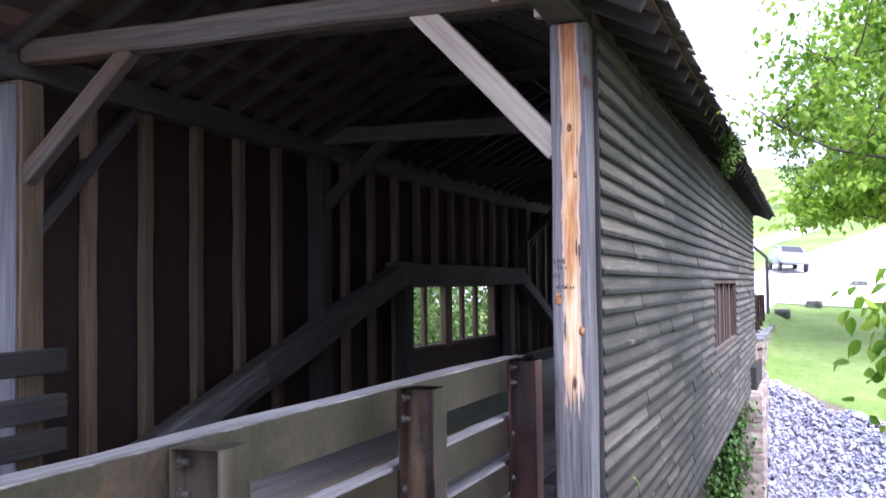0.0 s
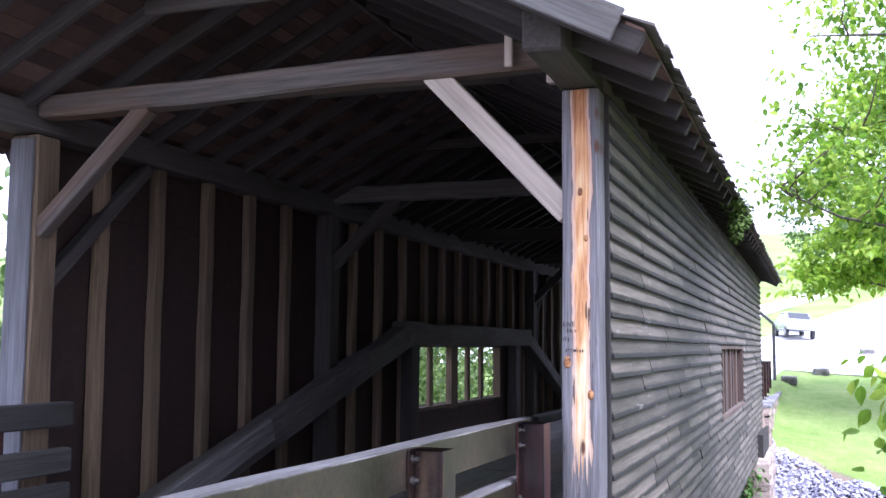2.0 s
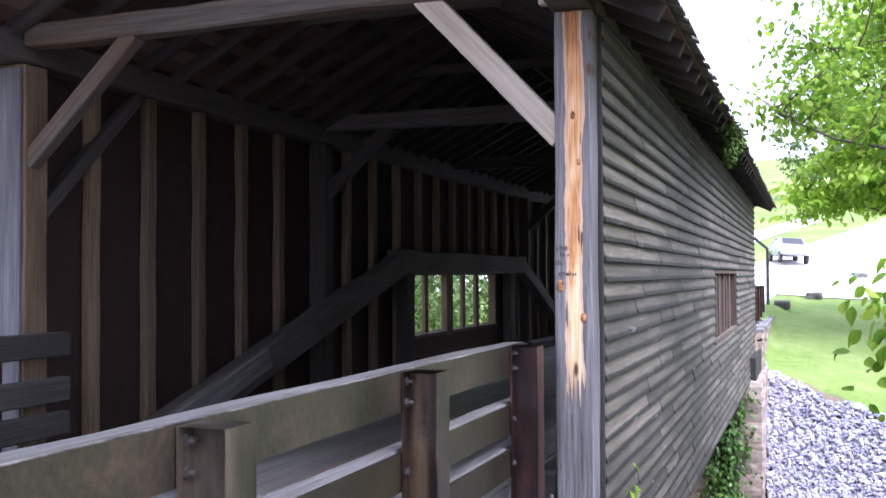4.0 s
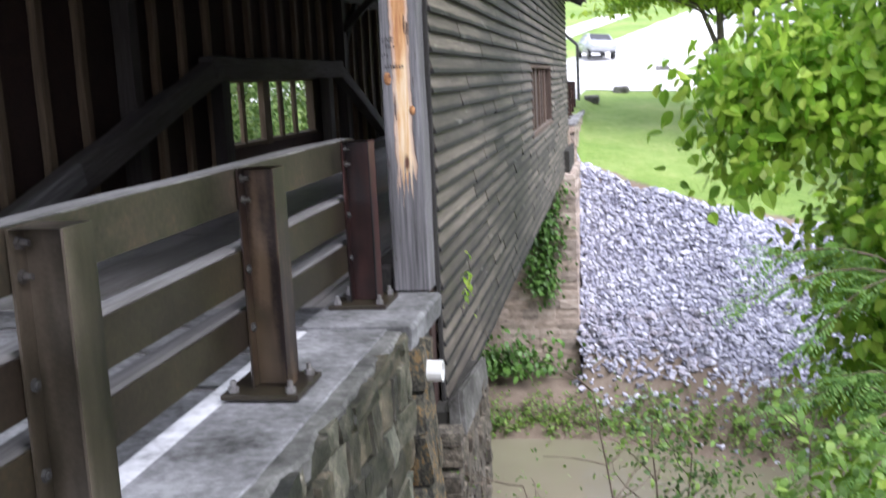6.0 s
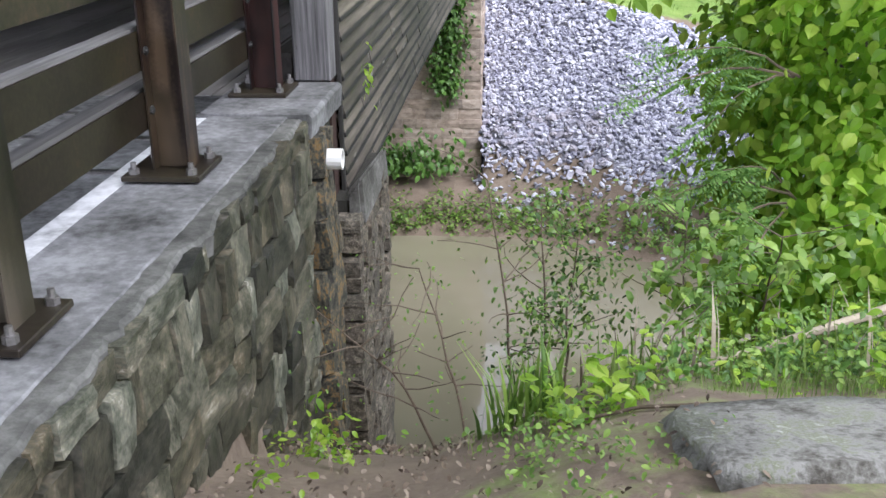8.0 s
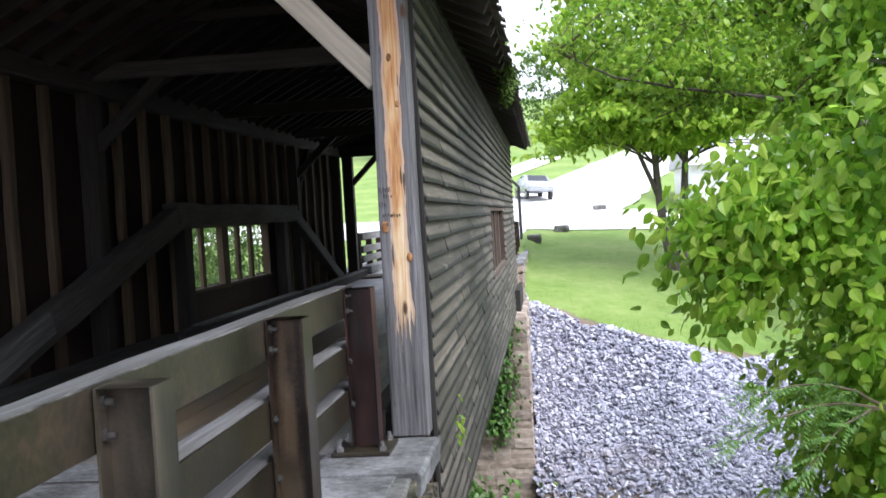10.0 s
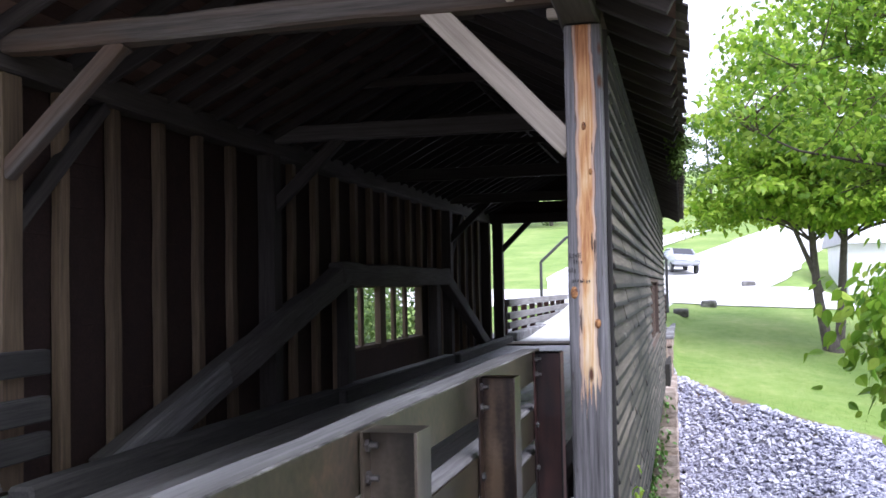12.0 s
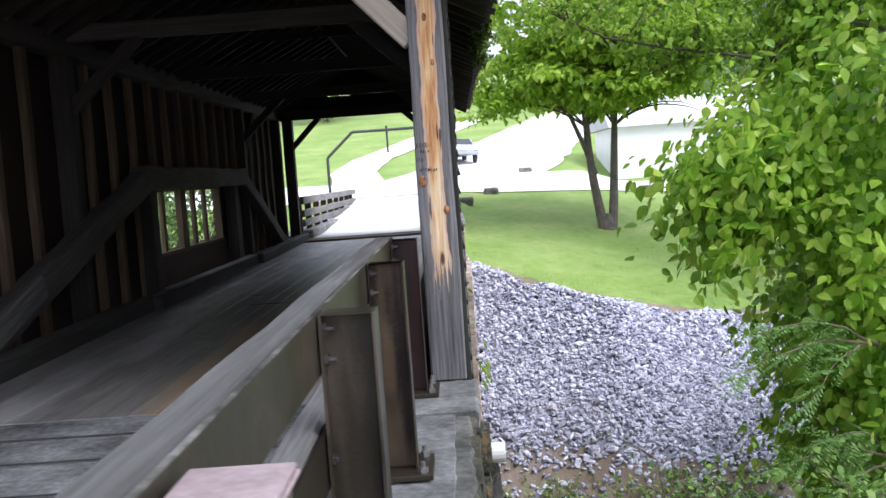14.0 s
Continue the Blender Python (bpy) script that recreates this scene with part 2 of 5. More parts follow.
M_LEAF = island_mat("bright_leaf", [(0.0, (0.16, 0.33, 0.03)), (0.35, (0.32, 0.54, 0.05)), (0.7, (0.45, 0.66, 0.075)), (1.0, (0.62, 0.76, 0.15))], 0.3, 0, 8.0, 0.66)
M_LEAF_TREE = island_mat("tree_leaf", [(0.0, (0.15, 0.29, 0.015)), (0.5, (0.32, 0.50, 0.035)), (1.0, (0.52, 0.66, 0.09))], 0.45, 0, 8.0, 0.6)
M_LIMBLEAF = island_mat("limb_leaf", [(0.0, (0.10, 0.22, 0.02)), (0.5, (0.24, 0.42, 0.035)), (1.0, (0.44, 0.60, 0.08))], 0.4, 0, 8.0, 0.6)
M_WOODS = island_mat("woodland_leaf", [(0.0, (0.06, 0.12, 0.03)), (0.5, (0.13, 0.22, 0.05)), (1.0, (0.25, 0.34, 0.10))], 0.5, 0, 8.0, 0.5)
M_WEED = island_mat("weed_leaf", [(0.0, (0.08, 0.16, 0.025)), (0.5, (0.16, 0.29, 0.045)), (1.0, (0.29, 0.42, 0.08))], 0.5, 0, 8.0, 0.4)
M_IVY = island_mat("ivy_leaf", [(0.0, (0.05, 0.12, 0.02)), (1.0, (0.14, 0.28, 0.05))], 0.5, 0, 60.0, 0.25)
M_VINE = island_mat("vine_leaf", [(0.0, (0.035, 0.08, 0.014)), (0.6, (0.09, 0.17, 0.03)), (1.0, (0.20, 0.31, 0.05))], 0.45, 0, 60.0, 0.3)
M_MOSS = island_mat("moss", [(0.0, (0.05, 0.09, 0.012)), (1.0, (0.13, 0.21, 0.03))], 0.95, 0, 60.0)
M_GRASS = island_mat("grass_blade", [(0.0, (0.11, 0.18, 0.035)), (0.5, (0.16, 0.25, 0.05)), (1.0, (0.25, 0.32, 0.09))], 0.7, 0, 60.0, 0.3)
M_WHITEWALL = mottled("white_siding", [(0.3, (0.70, 0.70, 0.69)), (0.7, (0.80, 0.80, 0.79))], 1.0, 20.0, 0.6, 0.1, 0.002)
M_GREYROOF = mottled("grey_shingle_roof", [(0.3, (0.34, 0.34, 0.35)), (0.7, (0.5, 0.5, 0.51))], 2.0, 20.0, 0.9, 0.4, 0.01)
M_CAR = mottled("silver_car_paint", [(0.3, (0.42, 0.44, 0.47)), (0.7, (0.5, 0.52, 0.55))], 1.0, 10.0, 0.25, 0.0, 0.001, metallic=0.6)
M_TYRE = mottled("tyre_rubber", [(0.3, (0.02, 0.02, 0.02)), (0.7, (0.05, 0.05, 0.05))], 8.0, 40.0, 0.8, 0.3, 0.002)
M_GLASS = mottled("dark_glass", [(0.3, (0.02, 0.022, 0.025)), (0.7, (0.03, 0.032, 0.035))], 2.0, 10.0, 0.08, 0.0, 0.001)
M_ASPHALT = mottled("pale_road", [(0.3, (0.48, 0.47, 0.45)), (0.7, (0.62, 0.61, 0.59))], 0.6, 20.0, 0.9, 0.4, 0.01)


def post_wood():
    """Grey squared post whose bark-stripped middle shows orange heartwood with knots; grain along local x, face along local y."""
    m, nt, bs = shader("heartwood_post")
    fine = noise_tex(nt, coords(nt, (1.2, 45, 45), "Object", False), 1.0, 6.0, 0.65)
    grey = ramp(nt, fine, [(0.28, (0.055, 0.052, 0.053)), (0.5, (0.15, 0.143, 0.147)), (0.72, (0.28, 0.27, 0.278))])
    swirl = node(nt, "ShaderNodeTexNoise", Scale=1.0, Detail=5.0, Roughness=0.62, Distortion=1.0)
    nt.links.new(coords(nt, (1.1, 21, 21), "Object", False), swirl.inputs["Vector"])
    tc = nt.nodes.new("ShaderNodeTexCoord")
    sep = nt.nodes.new("ShaderNodeSeparateXYZ")
    nt.links.new(tc.outputs["Object"], sep.inputs[0])
    wob = noise_tex(nt, coords(nt, (1.5, 0.0, 0.0), "Object", False), 1.0, 4.0)
    wide = noise_tex(nt, coords(nt, (2.2, 3.0, 3.0), "Object", False), 1.0, 4.0, 0.5)
    ragged = noise_tex(nt, coords(nt, (2.2, 60, 60), "Object", False), 1.0, 3.0)
    # distance from the wandering middle of the strip, against its changing width
    off = maths(nt, "SUBTRACT", sep.outputs[1], maths(nt, "MULTIPLY", maths(nt, "SUBTRACT", wob, 0.46), 0.10))
    d = maths(nt, "ABSOLUTE", off)
    d = maths(nt, "ADD", d, maths(nt, "MULTIPLY", maths(nt, "SUBTRACT", wide, 0.5), 0.055))
    d = maths(nt, "ADD", d, maths(nt, "MULTIPLY", maths(nt, "SUBTRACT", ragged, 0.5), 0.02))
    low = nt.nodes.new("ShaderNodeMapRange")
    low.inputs[1].default_value, low.inputs[2].default_value, low.inputs[3].default_value, low.inputs[4].default_value = -1.15, -0.75, -0.05, 0.068
    nt.links.new(maths(nt, "ADD", sep.outputs[0], maths(nt, "MULTIPLY", maths(nt, "SUBTRACT", ragged, 0.5), 1.5)), low.inputs[0])
    depth = maths(nt, "SUBTRACT", low.outputs[0], d)
    edge = nt.nodes.new("ShaderNodeMapRange")
    edge.inputs[1].default_value, edge.inputs[2].default_value = -0.004, 0.006
    nt.links.new(depth, edge.inputs[0])
    # orange and honey streaks along the heart, a band of pale pinkish sapwood at the rim
    blotch = noise_tex(nt, coords(nt, (1.6, 4, 4), "Object", False), 1.0, 3.0)
    tone = maths(nt, "ADD", maths(nt, "MULTIPLY", swirl.outputs["Fac"], 0.7), maths(nt, "ADD", maths(nt, "MULTIPLY", blotch, 0.45), maths(nt, "MULTIPLY", sep.outputs[0], -0.05)))
    heart = ramp(nt, tone, [(0.40, (0.20, 0.075, 0.03)), (0.48, (0.44, 0.195, 0.075)), (0.56, (0.62, 0.34, 0.14)), (0.64, (0.74, 0.53, 0.30)), (0.74, (0.80, 0.66, 0.48))])
    sap = nt.nodes.new("ShaderNodeMapRange")
    sap.inputs[1].default_value, sap.inputs[2].default_value, sap.inputs[3].default_value, sap.inputs[4].default_value = 0.014, 0.03, 0.8, 0.0
    nt.links.new(depth, sap.inputs[0])
    heart = mix(nt, sap.outputs[0], heart, ramp(nt, fine, [(0.3, (0.40, 0.27, 0.21)), (0.7, (0.66, 0.50, 0.42))]))
    col = mix(nt, edge.outputs[0], grey, heart)
    rim = ramp(nt, edge.outputs[0], [(0.10, (0, 0, 0)), (0.5, (0.75, 0.75, 0.75)), (0.95, (0, 0, 0))])
    col = mix(nt, rim, col, (0.07, 0.035, 0.02))
    # knots and checks
    kn = node(nt, "ShaderNodeTexVoronoi", Scale=1.0)
    nt.links.new(coords(nt, (2.3, 7, 0), "Object", False), kn.inputs["Vector"])
    knot = ramp(nt, kn.outputs["Distance"], [(0.07, (1, 1, 1)), (0.15, (0, 0, 0))])
    col = mix(nt, knot, col, (0.10, 0.04, 0.02))
    ck = noise_tex(nt, coords(nt, (4.0, 48, 48), "Object", False), 1.0, 1.0)
    slit = ramp(nt, ck, [(0.715, (0, 0, 0)), (0.745, (0.9, 0.9, 0.9))])
    col = mix(nt, slit, col, (0.05, 0.03, 0.022))
    nt.links.new(col, bs.inputs["Base Color"])
    bs.inputs["Roughness"].default_value = 0.75
    bump(nt, bs, maths(nt, "ADD", fine, maths(nt, "MULTIPLY", edge.outputs[0], -0.8)), 0.6, 0.012)
    return m


M_POST = post_wood()
M_WORNSTEEL = mottled("worn_steel_edge", [(0.40, (0.035, 0.032, 0.026)), (0.5, (0.13, 0.12, 0.105)), (0.64, (0.42, 0.40, 0.38))], 2.0, 14.0, 0.5, 0.1, 0.002, metallic=0.3)


def steel_post_mat(name, dark, mid, pale, paint, painted):
    """Painted steel gone brown, in soft long vertical streaks with a faint bloom of rust."""
    m, nt, bs = shader(name)
    a = noise_tex(nt, coords(nt, (6, 6, 0.7)), 1.0, 3.0, 0.5)
    c = noise_tex(nt, coords(nt, (2.4, 2.4, 1.6)), 1.0, 3.0, 0.5)
    b = noise_tex(nt, coords(nt, (1, 1, 1)), 70.0, 4.0, 0.6)
    f = maths(nt, "ADD", maths(nt, "MULTIPLY", a, 0.6), maths(nt, "ADD", maths(nt, "MULTIPLY", c, 0.33), maths(nt, "MULTIPLY", b, 0.07)))
    col = ramp(nt, f, [(0.40, dark), (0.5, mid), (0.60, pale)])
    coat = ramp(nt, noise_tex(nt, coords(nt, (1.6, 1.6, 1.1)), 1.0, 3.0), [(0.62 - painted, (0, 0, 0)), (0.74 - painted, (1, 1, 1))])
    col = mix(nt, coat, col, paint)
    nt.links.new(col, bs.inputs["Base Color"])
    bs.inputs["Roughness"].default_value, bs.inputs["Metallic"].default_value = 0.4, 0.15
    bump(nt, bs, b, 0.15, 0.002)
    return m


M_HPOST = steel_post_mat("streaked_post_steel", (0.007, 0.0045, 0.004), (0.025, 0.014, 0.010), (0.15, 0.10, 0.06), (0.036, 0.03, 0.018), 0.02)
M_OLIVEPOST = steel_post_mat("olive_post_steel", (0.014, 0.011, 0.007), (0.048, 0.039, 0.026), (0.125, 0.10, 0.075), (0.058, 0.051, 0.033), 0.08)
M_REDPOST = steel_post_mat("red_post_steel", (0.004, 0.003, 0.003), (0.015, 0.007, 0.0065), (0.06, 0.022, 0.018), (0.022, 0.011, 0.009), 0.0)


def ground_mat():
    m, nt, bs = shader("ground")
    v = coords(nt, (1, 1, 1), "Object", False)
    n1, n2, n3 = noise_tex(nt, v, 0.35, 4.0), noise_tex(nt, v, 3.0, 5.0, 0.65), noise_tex(nt, v, 25.0, 4.0, 0.7)
    f = maths(nt, "ADD", maths(nt, "MULTIPLY", n1, 0.45), maths(nt, "ADD", maths(nt, "MULTIPLY", n2, 0.3), maths(nt, "MULTIPLY", n3, 0.25)))
    grass = ramp(nt, f, [(0.34, (0.085, 0.15, 0.02)), (0.46, (0.135, 0.215, 0.035)), (0.56, (0.19, 0.26, 0.06)), (0.66, (0.30, 0.29, 0.12))])
    soil = ramp(nt, f, [(0.3, (0.07, 0.05, 0.035)), (0.5, (0.17, 0.13, 0.095)), (0.7, (0.30, 0.25, 0.20))])
    stone = ramp(nt, n3, [(0.3, (0.10, 0.10, 0.12)), (0.7, (0.28, 0.28, 0.33))])
    at = nt.nodes.new("ShaderNodeAttribute")
    at.attribute_name = "cover"
    sep = nt.nodes.new("ShaderNodeSeparateXYZ")
    nt.links.new(at.outputs["Vector"], sep.inputs[0])
    wob = maths(nt, "MULTIPLY", maths(nt, "SUBTRACT", n2, 0.5), 0.7)
    g = nt.nodes.new("ShaderNodeMapRange")
    g.inputs[1].default_value, g.inputs[2].default_value = 0.4, 0.6
    nt.links.new(maths(nt, "ADD", sep.outputs[0], wob), g.inputs[0])
    s = nt.nodes.new("ShaderNodeMapRange")
    s.inputs[1].default_value, s.inputs[2].default_value = 0.4, 0.6
    nt.links.new(maths(nt, "ADD", sep.outputs[1], wob), s.inputs[0])
    col = mix(nt, g.outputs[0], soil, grass)
    col = mix(nt, s.outputs[0], col, stone)
    nt.links.new(col, bs.inputs["Base Color"])
    bs.inputs["Roughness"].default_value = 0.95
    bump(nt, bs, f, 0.8, 0.05)
    return m


M_GROUND = ground_mat()


def water_mat():
    m, nt, bs = shader("muddy_water")
    v = coords(nt, (1, 1, 1), "Object", False)
    n1, n2 = noise_tex(nt, v, 0.25, 3.0), noise_tex(nt, v, 2.5, 3.0)
    col = ramp(nt, n1, [(0.3, (0.165, 0.15, 0.10)), (0.7, (0.21, 0.192, 0.132))])
    nt.links.new(col, bs.inputs["Base Color"])
    bs.inputs["Roughness"].default_value = 0.03
    bump(nt, bs, n2, 0.06, 0.03)
    return m


M_WATER = water_mat()


# ---- building blocks ----
def part(name, data, material, parent=None, label="", m=None):
    """One mesh object, from a bmesh or a shared mesh, under a thing or a part."""
    if isinstance(data, bmesh.types.BMesh):
        me = bpy.data.meshes.new(name)
        data.to_mesh(me)
        data.free()
    else:
        me = data
    if not me.materials:
        me.materials.append(material)
    ob = new(name, me)
    if m is not None:
        ob.matrix_world = m
    if parent is not None:
        ob.parent = parent
        ob.matrix_parent_inverse = parent.matrix_basis.inverted()
    if label:
        ob["label"] = label
    return ob


def thing(name, label, category, at=(0, 0, 0), group="", kind=""):
    ob = new(name)
    ob.empty_display_size = 0.2
    ob.location = at
    return tagged(ob, label, category, group, kind)


def block(x0, x1, y0, y1, z0, z1, bevel=0.0, bm=None):
    bm = bm or bmesh.new()
    made = bmesh.ops.create_cube(bm, size=1.0)["verts"]
    for v in made:
        v.co = ((x0 + x1) / 2 + v.co.x * (x1 - x0), (y0 + y1) / 2 + v.co.y * (y1 - y0), (z0 + z1) / 2 + v.co.z * (z1 - z0))
    if bevel:
        edges = list({e for v in made for e in v.link_edges})
        bmesh.ops.bevel(bm, geom=edges, offset=bevel, segments=1, affect="EDGES")
    return bm


BARS = {}


def bar_mesh(length, w, h, material, bevel=0.008, warp=0.0):
    """A shared mesh of a timber along x, from its middle."""
    key = (round(length, 2), round(w, 3), round(h, 3), material.name, warp)
    if key not in BARS:
        bm = block(-length / 2, length / 2, -w / 2, w / 2, -h / 2, h / 2, min(bevel, w / 4, h / 4))
        if warp:
            n = max(2, int(length / 0.35))
            for i in range(1, n):
                bmesh.ops.bisect_plane(bm, geom=bm.verts[:] + bm.edges[:] + bm.faces[:], plane_co=(-length / 2 + length * i / n, 0, 0), plane_no=(1, 0, 0))
            seed = random.random() * 50
            for v in bm.verts:
                p = Vector((v.co.x * 1.3 + seed, v.co.y * 3, v.co.z * 3))
                v.co.y += warp * noise.noise(p)
                v.co.z += warp * noise.noise(p + Vector((9, 9, 9)))
        me = bpy.data.meshes.new("bar")
        bm.to_mesh(me)
        bm.free()
        me.materials.append(material)
        BARS[key] = me
    return BARS[key]


def along(p, q, up=(0, 0, 1)):
    """The pose at the middle of p to q with local x along it and local z near up."""
    p, q = Vector(p), Vector(q)
    x = (q - p).normalized()
    y = Vector(up).cross(x).normalized()
    z = x.cross(y)
    m = Matrix((x, y, z)).transposed().to_4x4()
    m.translation = (p + q) / 2
    return m


def bar(name, p, q, w, h, material, parent, label="", up=(0, 0, 1), warp=0.0, bevel=0.008):
    """A timber of width w (across) and height h (along up) from p to q, by its middle line."""
    return part(name, bar_mesh((Vector(q) - Vector(p)).length, w, h, material, bevel, warp), material, parent, label, along(p, q, up))


def tube(points, radii, sides=7, bm=None):
    """A tapered tube through points."""
    bm = bm or bmesh.new()
    rings = []
    for i, p in enumerate(points):
        p = Vector(p)
        d = (Vector(points[min(i + 1, len(points) - 1)]) - Vector(points[max(i - 1, 0)])).normalized()
        a = d.cross(Vector((0.3, 0.9, 0.2))).normalized()
        b = d.cross(a)
        rings.append([bm.verts.new(p + radii[i] * (math.cos(k * 2 * math.pi / sides) * a + math.sin(k * 2 * math.pi / sides) * b)) for k in range(sides)])
    for r, s in zip(rings, rings[1:]):
        for k in range(sides):
            bm.faces.new((r[k], r[(k + 1) % sides], s[(k + 1) % sides], s[k]))
    for ring in (rings[0][::-1], rings[-1]):
        bm.faces.new(ring)
    return bm


def stone_mesh(name, material, seed, sx, sy, sz, rough=0.18, cuts=1, round_off=0.22):
    """A worn stone: a cut box pushed about by noise."""
    bm = bmesh.new()
    bmesh.ops.create_cube(bm, size=1.0)
    bmesh.ops.subdivide_edges(bm, edges=bm.edges[:], cuts=cuts, use_grid_fill=True)
    k = 1.25 if round_off > 0.2 else 1.12
    for v in bm.verts:
        r = v.co.length / 0.866
        v.co *= 1 - round_off * r * r
        n = noise.noise(v.co * 2.3 + Vector((seed * 7.1, seed * 3.3, 0)))
        n2 = noise.noise(v.co * 5.0 + Vector((seed * 2.1, 0, seed * 5.3)))
        v.co *= 1 + rough * n * 2 + rough * n2
        v.co = Vector((v.co.x * sx * k, v.co.y * sy * k, v.co.z * sz * k))
    me = bpy.data.meshes.new(name)
    bm.to_mesh(me)
    bm.free()
    me.materials.append(material)
    return me


def mesh_from(name, verts, faces, material):
    me = bpy.data.meshes.new(name)
    me.from_pydata([tuple(v) for v in verts], [], faces)
    me.materials.append(material)
    me.validate()
    return me


rng = random.Random(5)


# ---- ground, water, road ----
def between(v, xs, zs):
    return float(np.interp(v, xs, zs))


def smooth(a, b, v):
    t = max(0.0, min(1.0, (v - a) / (b - a)))
    return t * t * (3 - 2 * t)


def road_z(y):
    return between(y, (22, 24, 35, 44, 60, 80, 120, 220, 600, 1500), (0, 0, 0.55, 1.3, 3.0, 5.6, 11, 26, 60, 60))


def bank_top(x):
    """Height and y of the riprap's upper edge, and y of its foot."""
    d = max(0.0, min(x if x > -2.4 else -4.8 - x, 9.0) - 0.4)
    return -1.25 - 0.26 * min(d, 4.8) - 0.12 * max(0.0, d - 4.8), 22.2 - 0.85 * min(d, 3.7), 17.4 - 0.5 * min(d, 4.3)


def ground_z(x, y):
    if y < 8:
        e = y - 2.3 * smooth(0.9, 2.3, x) * 0.42 - 1.4 * smooth(2.5, 6, x)
        z = between(e, (-30, -6.5, -4.5, -3.0, -1.4, 0.0, 2.0, 3.6, 8), (-0.15, -0.15, -0.6, -1.2, -2.2, -3.7, -5.6, -7.3, -7.8))
        if y < 0.2:
            z = z + (-0.45 - z) * (1 - smooth(2.35, 2.55, abs(x + 2.4)))
        return z
    zt, yt, yb = bank_top(x)
    ys = 15.7 - 0.42 * max(0.0, min(x - 1.2, 3.2))
    if y < ys:
        z = -7.8 + 0.65 * (y - 8) / (ys - 8)
    elif y < yb:
        z = -7.15 + 1.05 * (y - ys) / max(0.1, yb - ys)
    elif y < yt:
        z = -6.1 + (zt + 6.1) * (y - yb) / (yt - yb)
    elif y < 42:
        z = zt + (road_z(42) - zt) * ((y - yt) / (42 - yt)) ** 0.9
    else:
        z = road_z(y)
    if -5.3 < x < 0.45 and y < 20.4:
        return min(z, -6.25)
    z -= smooth(6, 9, x) * math.exp(-(((y - 46) / 7) ** 2)) * 0.9
    if y > 20.5:
        e = 1 - smooth(0.1, 0.35 + max(0.0, y - 31) * 0.25, abs(x + 2.4) - 2.45)
        if road_z(y) > z:
            z += (road_z(y) - 0.06 - z) * e
    return z


def axis_lines(spans):
    out = []
    for a, b, step in spans:
        out += list(np.arange(a, b, step))
    return out + [spans[-1][1]]


def build_ground():
    xs = axis_lines([(-1500, -100, 200), (-100, -20, 8), (-20, -6, 1.0), (-6, -4.3, 0.17), (-4.3, -0.4, 0.8), (-0.4, 1.0, 0.14), (1.0, 10, 0.4), (10, 30, 1.0), (30, 100, 8), (100, 1500, 200)])
    ys = axis_lines([(-1500, -100, 200), (-100, -20, 8), (-20, -8, 1.0), (-8, 4, 0.35), (4, 14, 0.8), (14, 24, 0.35), (24, 60, 0.8), (60, 140, 4), (140, 400, 20), (400, 1500, 150)])
    verts, cover = [], []
    for y in ys:
        for x in xs:
            far = abs(x) > 40 or abs(y) > 150
            bumpy = 0.0 if far or y > 35 else 0.10 * noise.noise(Vector((x * 0.6, y * 0.6, 0))) + 0.05 * noise.noise(Vector((x * 2, y * 2, 3)))
            road = -5.1 < x < 0.3 and (y < 0.3 or y > 20)
            zt, yt, yb = bank_top(x)
            verts.append((x, y, ground_z(x, y) + (0 if road else bumpy)))
            grass = smooth(yt - 0.1, yt + 1.3, y)
            stone = 1.0 if yb + 0.7 < y < yt - 0.1 and not -5.3 < x < 0.4 else 0.0
            if y < 8:
                grass = 0.42 if x > 1.2 or y < -7 else 0.28
            cover.append((grass, stone, 0.0))
    nx = len(xs)
    faces = [(j * nx + i, j * nx + i + 1, (j + 1) * nx + i + 1, (j + 1) * nx + i) for j in range(len(ys) - 1) for i in range(nx - 1)]
    me = mesh_from("ground", verts, faces, M_GROUND)
    at = me.attributes.new("cover", "FLOAT_VECTOR", "POINT")
    at.data.foreach_set("vector", np.array(cover, dtype=np.float32).ravel())
    for p in me.polygons:
        p.use_smooth = True
    return tagged(new("ground", me), "grassy slope and bare creek banks", "ground", kind="structure")


build_ground()
water = part("water", block(-120, 120, 1.5, 16.6, -7.9, -7.0), M_WATER)
tagged(water, "still muddy brown creek water", "water", kind="structure")


def ribbon(name, spine, width, material, label, category, lift=0.03):
    """A road laid on the ground along a spine of (x, y)."""
    pts, verts, faces = [], [], []
    for (x0, y0), (x1, y1) in zip(spine, spine[1:]):
        n = max(1, int(math.hypot(x1 - x0, y1 - y0) / 0.8))
        pts += [(x0 + (x1 - x0) * i / n, y0 + (y1 - y0) * i / n) for i in range(n)]
    pts.append(spine[-1])
    k = 8
    for i, (x, y) in enumerate(pts):
        a, b = pts[max(0, i - 2)], pts[min(len(pts) - 1, i + 2)]
        d = Vector((b[0] - a[0], b[1] - a[1])).normalized()
        w = width(i / len(pts)) if callable(width) else width
        for j in range(k + 1):
            o = (j / k - 0.5) * w * (1 + 0.05 * noise.noise(Vector((i * 0.3, j, 0))))
            px, py = x + d.y * o, y - d.x * o
            verts.append((px, py, ground_z(px, py) + lift))
    for i in range(len(pts) - 1):
        for j in range(k):
            a = i * (k + 1) + j
            faces.append((a, a + k + 1, a + k + 2, a + 1))
    ob = new(name, mesh_from(name, verts, faces, material))
    for p in ob.data.polygons:
        p.use_smooth = True
    return tagged(ob, label, category, kind="structure")


